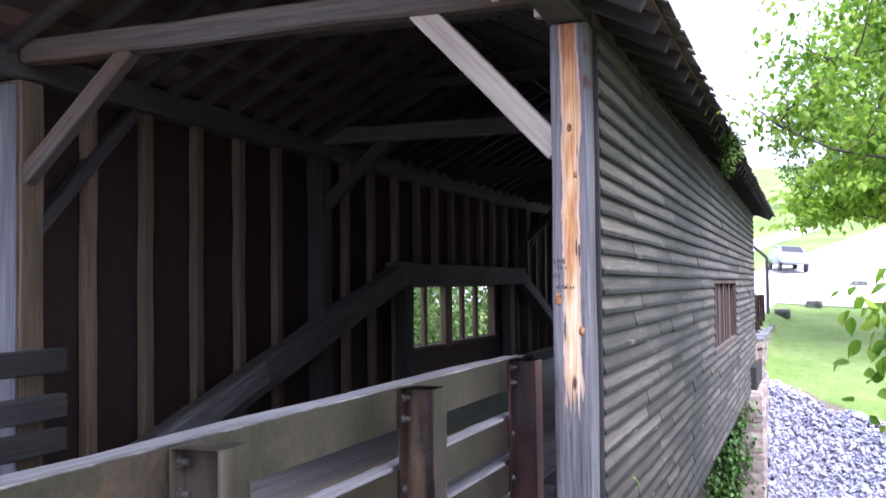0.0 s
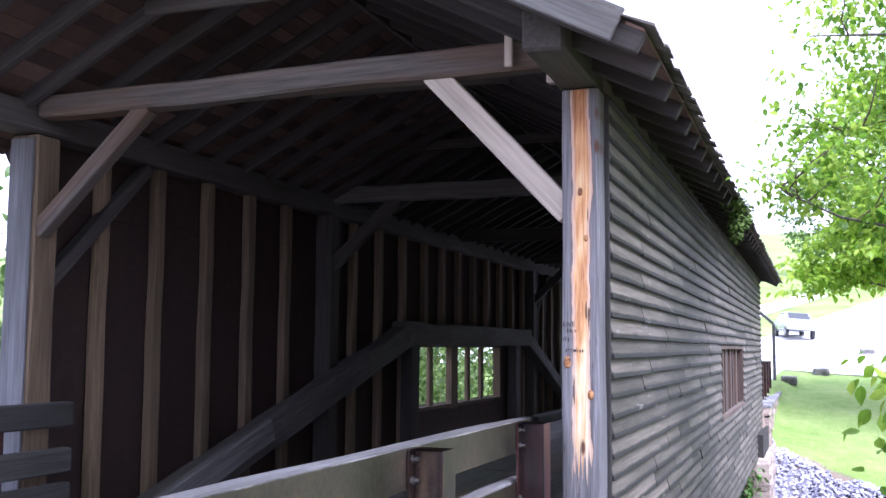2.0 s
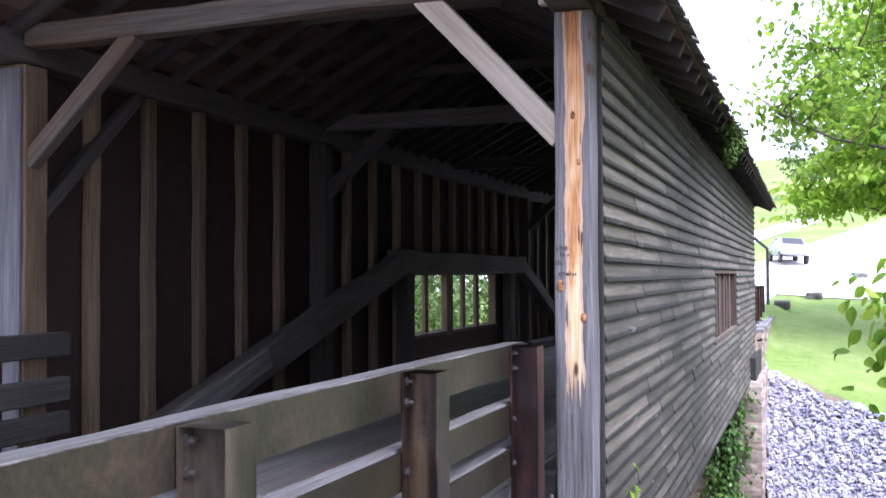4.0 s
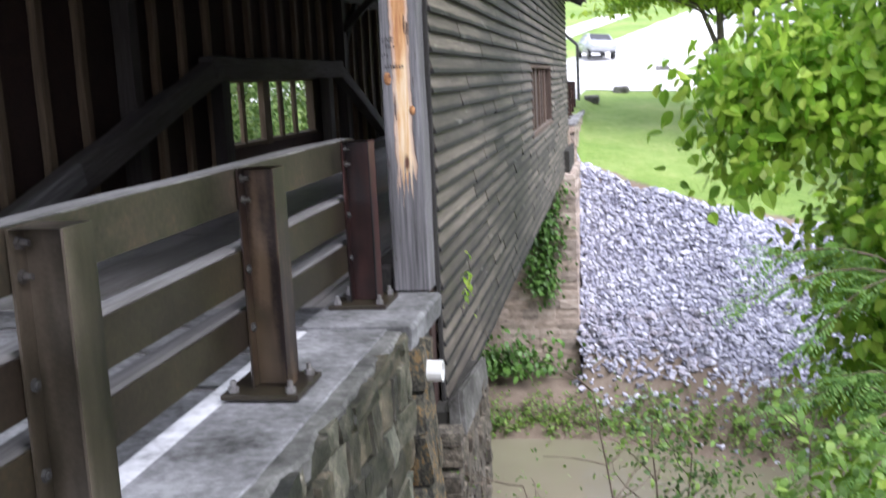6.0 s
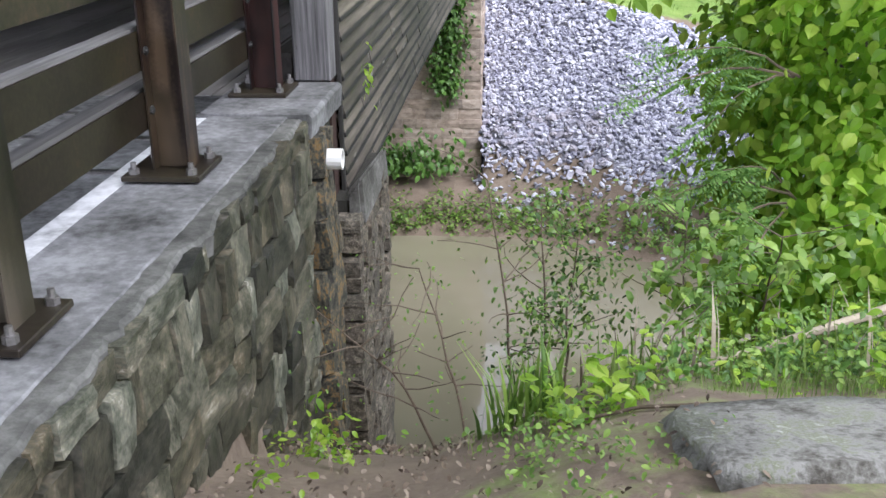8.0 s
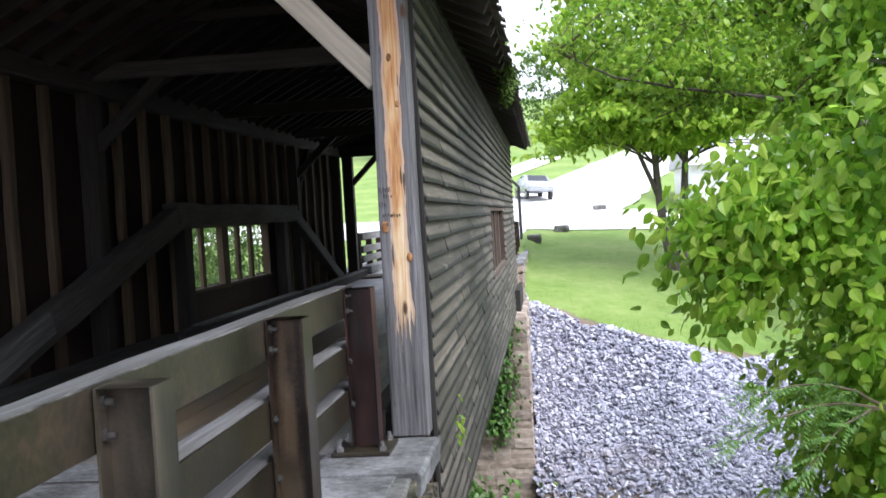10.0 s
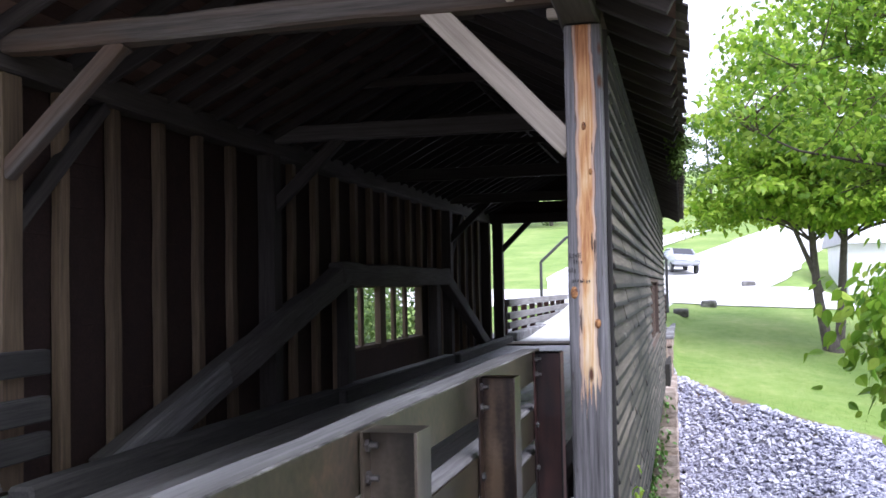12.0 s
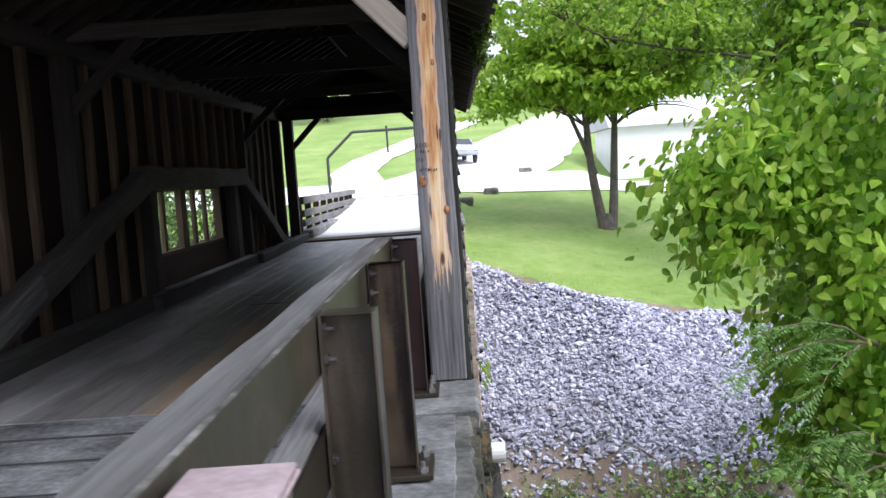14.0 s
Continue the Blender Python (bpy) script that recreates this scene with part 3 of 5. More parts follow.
ribbon("road", [(-2.4, 21.8), (-2.4, 34), (-2.0, 38)], 4.6, M_ASPHALT, "pale sunlit approach road beyond the bridge", "road", 0.015)
ribbon("road", [(-30, 47), (-16, 43), (-6, 41), (2, 40.5), (12, 39.5), (30, 40.5), (60, 44)], lambda u: 6.5, M_ASPHALT, "pale sunlit road crossing beyond the bridge", "road", 0.04)
ribbon("road", [(0, 42), (2, 48), (4.5, 60), (8, 72), (11.5, 84), (18, 100), (28, 125)], lambda u: 8.0 - 2 * u, M_ASPHALT, "pale lane climbing the grassy hill", "road", 0.05)
ribbon("road", [(-4.5, 43), (-5.5, 50), (-5, 58), (-2, 70), (2, 84)], lambda u: 2.6, M_ASPHALT, "narrow pale track up the hill", "road", 0.06)

# ---- covered bridge: deck ----
L_END = 21.4
deck = part("floor", block(-4.62, -0.02, -0.15, L_END + 0.5, -0.42, -0.135), M_BEAM)
tagged(deck, "worn timber bridge deck of lengthwise planks", "floor", kind="structure")
approach = part("approach_slab", block(-4.4, -0.52, -14, -0.17, -0.5, -0.10, 0.01), M_CONCRETE)
tagged(approach, "grey concrete bridge approach slab with joints", "pavement", kind="structure")
for y in (-0.72, -1.35, -2.05, -4.2):
    part("joint_strip", block(-4.38, -0.54, y - 0.02, y + 0.02, -0.1, -0.092), M_DARKSTEEL, approach, "dark steel expansion joint")
    part("joint_edge", block(-4.38, -0.54, y - 0.055, y - 0.025, -0.1, -0.09), M_BOLT, approach)


# window openings, in y and z
WY0, WY1, WZ0, WZ1 = 8.95, 14.0, 0.52, 1.56
ROW = 0.139
WALL_Z0, WALL_Z1 = -1.0, 3.36


def siding_wall(name, x, side, label, lengths, seed):
    """A wall of overlapping boards with a slatted window; side +1 weathers towards +x."""
    wall = thing(name, label, "wall", (x, 0, 0), kind="structure")
    r = random.Random(seed)
    z = WALL_Z0
    while z < WALL_Z1 - 0.02:
        spans = [(0.07, L_END)]
        if z + ROW > WZ0 + 0.05 and z < WZ1 - 0.05:
            spans = [(0.07, WY0), (WY1, L_END)]
        for a, b in spans:
            y = a
            while y < b - 0.01:
                n = min(b, y + r.choice(lengths))
                if b - n < 0.8:
                    n = b
                n = y + math.ceil((n - y) / 0.05) * 0.05 if n < b else b
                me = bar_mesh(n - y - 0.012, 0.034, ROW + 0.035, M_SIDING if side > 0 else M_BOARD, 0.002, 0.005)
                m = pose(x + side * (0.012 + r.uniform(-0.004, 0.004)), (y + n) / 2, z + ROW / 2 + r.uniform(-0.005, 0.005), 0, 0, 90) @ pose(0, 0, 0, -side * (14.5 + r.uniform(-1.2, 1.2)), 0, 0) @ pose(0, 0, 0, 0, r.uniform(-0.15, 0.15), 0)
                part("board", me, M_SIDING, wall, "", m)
                y = n
        z += ROW
    return wall


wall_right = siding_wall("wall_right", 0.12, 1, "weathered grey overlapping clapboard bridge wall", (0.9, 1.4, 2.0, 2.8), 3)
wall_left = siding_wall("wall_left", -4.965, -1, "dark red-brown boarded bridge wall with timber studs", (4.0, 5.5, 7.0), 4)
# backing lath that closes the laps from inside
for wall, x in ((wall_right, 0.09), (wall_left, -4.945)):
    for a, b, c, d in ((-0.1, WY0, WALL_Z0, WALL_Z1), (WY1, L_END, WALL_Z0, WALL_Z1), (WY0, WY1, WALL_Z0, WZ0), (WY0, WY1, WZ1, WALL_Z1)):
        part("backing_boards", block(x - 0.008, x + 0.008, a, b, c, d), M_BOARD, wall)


def slatted_window(name, x, label, mat):
    w = thing(name, label, "window", (x, (WY0 + WY1) / 2, WZ0), kind="structure")
    bar("window_sill", (x, WY0 - 0.05, WZ0 - 0.02), (x, WY1 + 0.05, WZ0 - 0.02), 0.2, 0.06, mat, w)
    bar("window_head", (x, WY0 - 0.05, WZ1 + 0.02), (x, WY1 + 0.05, WZ1 + 0.02), 0.16, 0.06, mat, w)
    for y in (WY0 + 0.02, WY1 - 0.02):
        bar("jamb", (x, y, WZ0), (x, y, WZ1), 0.06, 0.16, mat, w, up=(1, 0, 0))
    for y in (9.92, 12.0, 12.85) if x < -2 else (9.36, 9.92, 10.43, 11.5, 12.0, 12.85):
        bar("slat", (x, y, WZ0 - 0.05), (x, y, WZ1 + 0.05), 0.16, 0.07, mat, w, up=(1, 0, 0))
    bar("mullion", (x + (0.05 if x < -2 else -0.05), 10.95, WZ0 - 0.08), (x + (0.05 if x < -2 else -0.05), 10.95, WZ1 + 0.2), 0.34, 0.12, mat, w, up=(1, 0, 0))
    return w


slatted_window("window_left", -4.9, "open slatted window in the bridge wall", M_STUD)
slatted_window("window_right", 0.065, "open window with brown wooden slats", M_SLAT)

# left wall frame
for k, y in enumerate((0.95, 1.83, 2.75, 3.645, 4.555, 6.585, 7.53, 8.5, 14.9, 15.8, 16.7, 17.6, 18.5, 19.4, 20.3)):
    bar("stud", (-4.86, y, -0.25), (-4.86, y, 3.36), 0.15, 0.10, M_STUD, wall_left, up=(1, 0, 0), warp=0.012)
for y in (5.63, 11.0, 16.3, L_END - 0.15):
    if y != 11.0:
        bar("wall_post", (-4.79, y, -0.25), (-4.79, y, 3.36), 0.26, 0.24, M_BEAM, wall_left, up=(1, 0, 0), warp=0.01)
for y in (9.5, 10.4, 11.3, 12.2, 13.1, 14.0):
    bar("stud", (-4.86, y, 1.63), (-4.86, y, 3.36), 0.15, 0.10, M_STUD, wall_left, up=(1, 0, 0), warp=0.012)
for y0, y1, z0, z1 in ((0.12, 1.5, 2.05, 3.3), (16.4, 17.8, 2.2, 3.34)):
    bar("wall_brace", (-4.78, y0, z0), (-4.78, y1, z1), 0.12, 0.17, M_BEAM, wall_left, up=(1, 0, 0.3), warp=0.01)

# truss along the left wall
truss = thing("queen_post_truss", "heavy grey hewn queen-post truss along the wall", "truss", (-4.6, 11, 0))
bar("truss_diagonal", (-4.6, 1.2, -0.16), (-4.6, 8.2, 1.79), 0.24, 0.37, M_TIMBER, truss, warp=0.03, bevel=0.02)
bar("truss_scab", (-4.45, 1.2, -0.08), (-4.45, 3.55, 0.60), 0.10, 0.26, M_RAIL, truss, warp=0.02, bevel=0.02)
bar("straining_beam", (-4.6, 7.75, 1.77), (-4.6, 15.3, 1.77), 0.26, 0.36, M_TIMBER, truss, "grey hewn straining beam", warp=0.03, bevel=0.02)
bar("truss_diagonal", (-4.6, 15.2, 1.74), (-4.6, 20.3, -0.12), 0.24, 0.30, M_TIMBER, truss, warp=0.02, bevel=0.02)
for y in (8.45, 14.55):
    bar("queen_post", (-4.68, y, -0.2), (-4.68, y, 1.62), 0.34, 0.2, M_BEAM, truss, up=(1, 0, 0), warp=0.015)

# kerbs along the deck
kerb = thing("kerb_timber", "dark worn timber kerb along the bridge deck", "kerb", (-4.2, 10, 0))
bar("kerb_beam", (-4.16, -0.62, -0.02), (-4.28, 6.6, -0.02), 0.22, 0.26, M_DARKRAIL, kerb, warp=0.015, bevel=0.03)
bar("kerb_beam", (-4.16, 6.62, -0.02), (-4.28, 14.2, -0.02), 0.22, 0.26, M_DARKRAIL, kerb, warp=0.015, bevel=0.03)
bar("kerb_beam", (-4.16, 14.22, -0.02), (-4.28, L_END + 0.6, -0.02), 0.22, 0.26, M_DARKRAIL, kerb, warp=0.015, bevel=0.03)
# pale strip laid on the kerb where daylight brightens its top
bar("kerb_cap", (-4.14, 7.4, 0.124), (-4.14, 13.5, 0.124), 0.2, 0.03, M_RAIL, kerb)
kerb = thing("kerb_timber", "dark worn timber kerb along the bridge deck", "kerb", (-0.35, 10, 0))
bar("kerb_beam", (-0.33, 0.3, -0.02), (-0.33, L_END + 0.6, -0.02), 0.2, 0.26, M_BEAM, kerb, warp=0.015, bevel=0.03)
kerb = thing("kerb_stone", "low grey concrete kerb beside the approach", "kerb", (-4.2, -3, 0))
part("kerb_block", block(-4.40, -4.05, -8, -0.72, -0.12, 0.03, 0.03), M_CONCRETE, kerb)

# portal frame at the near end
WRITE = (-0.132, -0.1665, 1.703)
portal = thing("portal_frame", "weathered timber portal with a stripped orange-hearted post", "portal frame", (-2.4, 0, 0))
# added strip covers the board ends and darkens the post's shadow line
bar("corner_strip", (0.135, 0.052, -0.98), (0.135, 0.052, 3.34), 0.035, 0.024, M_DARKRAIL, wall_right, "dark strip added along the seam shadow", up=(0, 1, 0))
bar("post", (-0.008, -0.02, 0.0), (-0.008, -0.02, 3.34), 0.26, 0.28, M_POST, portal, "grey post with stripped orange heartwood", up=(0, 1, 0), warp=0.012, bevel=0.012)
bar("post", (-4.79, -0.01, -0.1), (-4.79, -0.01, 3.33), 0.28, 0.28, M_STUD, portal, up=(0, 1, 0), warp=0.01, bevel=0.012)
# thin pale board added to show the left post's front as sky-lit
bar("facing_board", (-4.80, -0.166, -0.05), (-4.80, -0.166, 3.30), 0.25, 0.03, M_POSTLIT, portal, "pale sky-lit front face of the post", up=(0, 1, 0), warp=0.006)
bar("tie_beam", (-4.66, -0.07, 3.555), (-0.16, -0.07, 3.625), 0.18, 0.20, M_TIE, portal, warp=0.025, bevel=0.02)
bar("brace", (-1.12, -0.06, 3.56), (-0.10, -0.06, 2.48), 0.13, 0.17, M_BRACE, portal, "pale sawn diagonal brace", warp=0.008)
bar("brace", (-3.62, -0.06, 3.50), (-4.68, -0.06, 2.5), 0.13, 0.14, M_TIE, portal, warp=0.008)
bar("peg_board", (-0.50, -0.22, 3.52), (-0.50, -0.22, 3.95), 0.06, 0.03, M_BRACE, portal, up=(0, 1, 0))
bar("tenon", (-0.26, -0.06, 3.45), (-0.14, -0.06, 3.45), 0.08, 0.07, M_BRACE, portal)
post = portal.children[0]
M_PENCIL = mottled("pencil_marks", [(0.3, (0.03, 0.028, 0.03)), (0.7, (0.07, 0.065, 0.065))], 20.0, 80.0, 0.9, 0.0, 0.001)
words = bpy.data.curves.new("writing", "FONT")
words.body, words.size, words.extrude = "LIVE", 0.046, 0.0008
words.materials.append(M_PENCIL)
ink = new("writing", words)
ink.matrix_world = pose(WRITE[0], WRITE[1], WRITE[2], 90, 0, 0)
ink.parent = post
ink.matrix_parent_inverse = post.matrix_basis.inverted()
ink["label"] = "faint pencilled writing"
r = random.Random(17)
for dx, dz, n in ((0.03, -0.04, 4), (0.0, -0.10, 3), (0.02, -0.17, 5), (0.08, -0.175, 4)):
    for k in range(n):
        x0, z0 = WRITE[0] + dx + 0.017 * k, WRITE[2] + dz + r.uniform(-0.004, 0.004)
        part("writing", block(x0, x0 + r.uniform(0.003, 0.009), WRITE[1] - 0.0005, WRITE[1] + 0.0008, z0, z0 + r.uniform(0.014, 0.028)), M_PENCIL, post, "faint illegible pencil stroke")
# bulging knots in the stripped strip
M_KNOT = mottled("knot_wood", [(0.40, (0.05, 0.02, 0.01)), (0.5, (0.26, 0.11, 0.04)), (0.6, (0.46, 0.23, 0.085))], 26.0, 70.0, 0.75, 0.6, 0.01)
for x0, z0, w0, h0 in ((-0.103, 1.462, 0.026, 0.044), (0.055, 1.245, 0.022, 0.034), (0.03, 2.30, 0.014, 0.024), (-0.01, 2.62, 0.017, 0.03)):
    bm = bmesh.new()
    bmesh.ops.create_uvsphere(bm, u_segments=14, v_segments=10, radius=1.0)
    for v in bm.verts:
        d = math.hypot(v.co.x, v.co.z)
        out = 0.011 * (1 - d ** 3) + 0.003 * noise.noise(v.co * 3 + Vector((z0 * 9, 0, 0)))
        v.co = Vector((x0 + v.co.x * w0, -0.160 - (out if v.co.y < 0 else -0.01), z0 + v.co.z * h0))
    for fc in bm.faces:
        fc.smooth = True
    part("knot", bm, M_KNOT, post, "bulging amber knot")
# far portal
ridge_top = 3.28 + 0.52 * 3.04
portal = thing("portal_frame", "dark timber portal frame at the far end", "portal frame", (-2.4, L_END, 0))
for x in (-4.46, -0.04):
    bar("post", (x, L_END, -0.1), (x, L_END, 3.34), 0.28, 0.28, M_BEAM, portal, up=(0, 1, 0))
bar("tie_beam", (-4.66, L_END, 3.46), (-0.16, L_END, 3.46), 0.2, 0.26, M_BEAM, portal)
bar("brace", (-3.5, L_END, 3.42), (-4.42, L_END, 2.5), 0.13, 0.15, M_BEAM, portal)
bar("brace", (-1.2, L_END, 3.42), (-0.1, L_END, 2.4), 0.13, 0.17, M_BEAM, portal)

for k in range(12):
    zb = 3.36 + k * 0.13
    half = (ridge_top - zb) / 0.52 - 0.1
    if half > 0.2:
        # one board is broken short and lets a slit of daylight in
        spans = [(-half, half)] if k != 4 else [(-half, -0.87), (-0.23, half)]
        for a, b in spans:
            bar("gable_board", (-2.4 + a, L_END + 0.16, zb + 0.06), (-2.4 + b, L_END + 0.16, zb + 0.06), 0.025, 0.135, M_BOARD, portal)
        if k == 4:
            bar("gable_board", (-3.28, L_END + 0.19, zb + 0.02), (-2.62, L_END + 0.19, zb + 0.02), 0.025, 0.07, M_BOARD, portal)

# ---- roof ----
SLOPE = 0.52
RX, EX, EZ = -2.4, 0.64, 3.28
RY0, RY1 = -1.45, L_END + 0.3
ridge_z = EZ + SLOPE * (EX - RX)
roof = thing("roof", "low gabled shake roof on pole rafters, mossy eave", "roof", (RX, 10, ridge_z), kind="structure")
for x in (-0.03, -4.82):
    bar("top_plate", (x, -1.1, 3.48), (x, L_END + 0.4, 3.48), 0.28, 0.26, M_BEAM, roof, warp=0.02, bevel=0.02)
y = RY0 + 0.05
k = 0
while y < RY1:
    for s in (1, -1):
        a = (RX + s * (EX - RX - 0.03), y, EZ - 0.055 + SLOPE * 0.03)
        b = (RX + s * 0.02, y, ridge_z - 0.09)
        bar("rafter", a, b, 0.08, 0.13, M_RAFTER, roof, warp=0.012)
    k += 1
    y += 0.58
for y in (5.63, 11.0, 16.3):
    bar("tie_beam", (-4.7, y, 3.62), (-0.1, y, 3.62), 0.18, 0.22, M_TIMBER if y < 6 else M_BEAM, roof, warp=0.02, bevel=0.015)
    if y == 11.0:
        continue
    bar("knee_brace", (-4.72, y, 2.65), (-3.75, y, 3.55), 0.12, 0.16, M_BEAM, roof)
    bar("knee_brace", (-0.08, y, 2.65), (-1.05, y, 3.55), 0.12, 0.16, M_BEAM, roof)
for y in (-0.3, 2.6, 5.6, 8.6, 11.5):
    bar("collar", (RX - 1.1, y, ridge_z - 0.62), (RX + 1.1, y, ridge_z - 0.62), 0.05, 0.12, M_BEAM, roof)


def roof_boards():
    """Sheathing strips under the shakes, laid along the ridge with narrow uneven gaps, on both slopes."""
    verts, faces = [], []
    r = random.Random(11)
    ln = math.hypot(EX - RX, (EX - RX) * SLOPE)
    ux, uz = (EX - RX) / ln, -SLOPE * (EX - RX) / ln
    for s in (1, -1):
        d = 0.0
        while d < ln - 0.02:
            w = r.uniform(0.13, 0.19)
            w = min(w, ln - d)
            y = RY0
            while y < RY1:
                n = min(RY1, y + r.choice((2.4, 3.6, 4.2)))
                lift = r.uniform(0.0, 0.012)
                quad = []
                for dd, t in ((d, 0.0), (d + w - 0.006, 0.0), (d + w - 0.006, 0.022), (d, 0.022)):
                    quad.append((RX + s * ux * dd, ridge_z + uz * dd + t + lift))
                base = len(verts)
                for yy in (y + 0.003, n - 0.003):
                    verts += [(qx, yy, qz) for qx, qz in quad]
                faces += [(base, base + 1, base + 2, base + 3), (base + 4, base + 7, base + 6, base + 5)]
                faces += [(base + i, base + 4 + i, base + 4 + (i + 1) % 4, base + (i + 1) % 4) for i in range(4)]
                y = n
            d += w
    return verts, faces


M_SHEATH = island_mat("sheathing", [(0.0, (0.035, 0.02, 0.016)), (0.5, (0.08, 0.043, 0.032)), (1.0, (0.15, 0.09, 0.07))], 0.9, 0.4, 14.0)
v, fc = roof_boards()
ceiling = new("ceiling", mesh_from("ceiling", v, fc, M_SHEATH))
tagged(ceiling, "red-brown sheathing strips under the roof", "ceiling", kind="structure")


def shakes():
    """Overlapping split shakes over both slopes, ragged at the eaves."""
    verts, faces = [], []
    r = random.Random(12)
    ln = math.hypot(EX - RX, (EX - RX) * SLOPE)
    ux, uz = (EX - RX) / ln, -SLOPE * (EX - RX) / ln
    for s in (1, -1):
        rows = 14
        for row in range(rows):
            d0 = ln * row / rows
            y = RY0 - 0.04
            while y < RY1:
                w = r.uniform(0.10, 0.22) if row > rows - 4 else 0.6
                d1 = d0 + ln / rows * 1.25 + r.uniform(-0.02, 0.045)
                t0, t1 = 0.034, 0.05 + r.uniform(0, 0.012)
                base = len(verts)
                for yy in (y + 0.004, y + w):
                    for dd, t in ((d0, t0), (d1, t1), (d1, t1 + 0.018), (d0, t0 + 0.006)):
                        verts.append((RX + s * ux * dd, yy, ridge_z + uz * dd + t))
                faces += [(base, base + 1, base + 2, base + 3), (base + 4, base + 7, base + 6, base + 5)]
                faces += [(base + i, base + 4 + i, base + 4 + (i + 1) % 4, base + (i + 1) % 4) for i in range(4)]
                y += w
    return verts, faces


M_SHAKES = island_mat("shakes", [(0.0, (0.06, 0.052, 0.045)), (0.6, (0.13, 0.115, 0.10)), (1.0, (0.22, 0.20, 0.175))], 0.95, 0.5, 20.0)
v, fc = shakes()
tagged(part("shakes", mesh_from("shakes", v, fc, M_SHAKES), M_SHAKES, roof), "grey split wooden roof shakes", kind="stuff")
for s in (1, -1):
    bar("barge_board", (RX + s * (EX - RX - 0.15), RY0 - 0.02, EZ - 0.02 + SLOPE * 0.15), (RX, RY0 - 0.02, ridge_z - 0.02), 0.03, 0.2, M_RAIL, roof)
bar("ridge_board", (RX, RY0, ridge_z - 0.09), (RX, RY1, ridge_z - 0.09), 0.05, 0.18, M_BEAM, roof)


def clumps(points, size, spread, n, r, squash=1.0):
    """Small leaf-like quads scattered round points."""
    verts, faces = [], []
    for p in points:
        for _ in range(n):
            c = Vector(p) + Vector((r.gauss(0, spread), r.gauss(0, spread), r.gauss(0, spread * squash)))
            leaf(verts, faces, c, size * r.uniform(0.6, 1.3), r)
    return verts, faces


def leaf(verts, faces, c, s, r, droop=0.35, face=None):
    """A drooping oval leaf with a pointed tip, cupped along its midrib; face is the way its upper side turns to the light."""
    if face is None:
        yaw, tilt = r.uniform(0, 6.283), r.uniform(-0.75, 0.45) - droop
        d = Vector((math.cos(yaw) * math.cos(tilt), math.sin(yaw) * math.cos(tilt), math.sin(tilt)))
        a = d.cross(Vector((0, 0, 1)))
        a = a.normalized() if a.length > 0.01 else Vector((1, 0, 0))
        n = a.cross(d)
        roll = r.uniform(-0.7, 0.7)
        a = a * math.cos(roll) + n * math.sin(roll)
    else:
        n = (Vector(face) + Vector((r.gauss(0, 0.5), r.gauss(0, 0.5), r.gauss(0, 0.45)))).normalized()
        d = Vector((r.gauss(0, 0.6), r.gauss(0, 0.6), -0.8))
        d = (d - n * d.dot(n)).normalized()
        a = d.cross(n)
    n = a.cross(d)
    b = len(verts)
    w, cup = s * (r.uniform(0.24, 0.32) if face is None else r.uniform(0.29, 0.39)), s * 0.06
    tip = c + d * s - n * s * 0.14
    if face is None and droop > 0.2:
        verts += [c, c + d * s * 0.22 + a * w * 0.85 + n * cup, c + d * s * 0.62 + a * w * 0.9 + n * cup * 0.4, tip, c + d * s * 0.62 - a * w * 0.9 + n * cup * 0.4, c + d * s * 0.22 - a * w * 0.85 + n * cup]
        faces += [(b, b + 1, b + 5), (b + 1, b + 2, b + 4, b + 5), (b + 2, b + 3, b + 4)]
        return
    # nearer leaves get a rounder outline and a folded midrib
    ribs = ((0.14, 0.62), (0.36, 1.0), (0.62, 0.84), (0.84, 0.36))
    verts.append(c)
    for u, k in ribs:
        m = c + d * s * u - n * s * 0.14 * u * u
        verts += [m + a * w * k + n * cup * k, m, m - a * w * k + n * cup * k]
    verts.append(tip)
    faces += [(b, b + 1, b + 2), (b, b + 2, b + 3)]
    for q in range(b + 1, b + 10, 3):
        faces += [(q, q + 3, q + 4, q + 1), (q + 1, q + 4, q + 5, q + 2)]
    faces += [(b + 10, b + 13, b + 11), (b + 11, b + 13, b + 12)]


r = random.Random(21)
pts = [(EX + r.uniform(-0.12, 0.03), r.uniform(5.2, 7.6), EZ + 0.06 + r.uniform(-0.05, 0.05)) for _ in range(60)] + [(EX - 0.05, 6.2 + r.uniform(-0.25, 0.25), EZ - r.uniform(0, 0.32)) for _ in range(26)]
v, fc = clumps(pts, 0.06, 0.035, 26, r)
moss = new("moss", mesh_from("moss", v, fc, M_MOSS))
tagged(moss, "bright green moss hanging from the mossy eave", "moss")


# ---- guard rails ----
def h_section(w, d, h, t=0.009):
    """An H-shaped steel post: flanges at both ends of x, web across."""
    bm = bmesh.new()
    out = [(-w / 2, -d / 2), (-w / 2 + t, -d / 2), (-w / 2 + t, -t / 2), (w / 2 - t, -t / 2), (w / 2 - t, -d / 2), (w / 2, -d / 2), (w / 2, d / 2), (w / 2 - t, d / 2), (w / 2 - t, t / 2), (-w / 2 + t, t / 2), (-w / 2 + t, d / 2), (-w / 2, d / 2)]
    lo = [bm.verts.new((x, y, 0)) for x, y in out]
    hi = [bm.verts.new((x, y, h)) for x, y in out]
    for i in range(12):
        j = (i + 1) % 12
        bm.faces.new((lo[i], lo[j], hi[j], hi[i]))
    for ring in (lo[::-1], hi):
        bm.faces.new(ring)
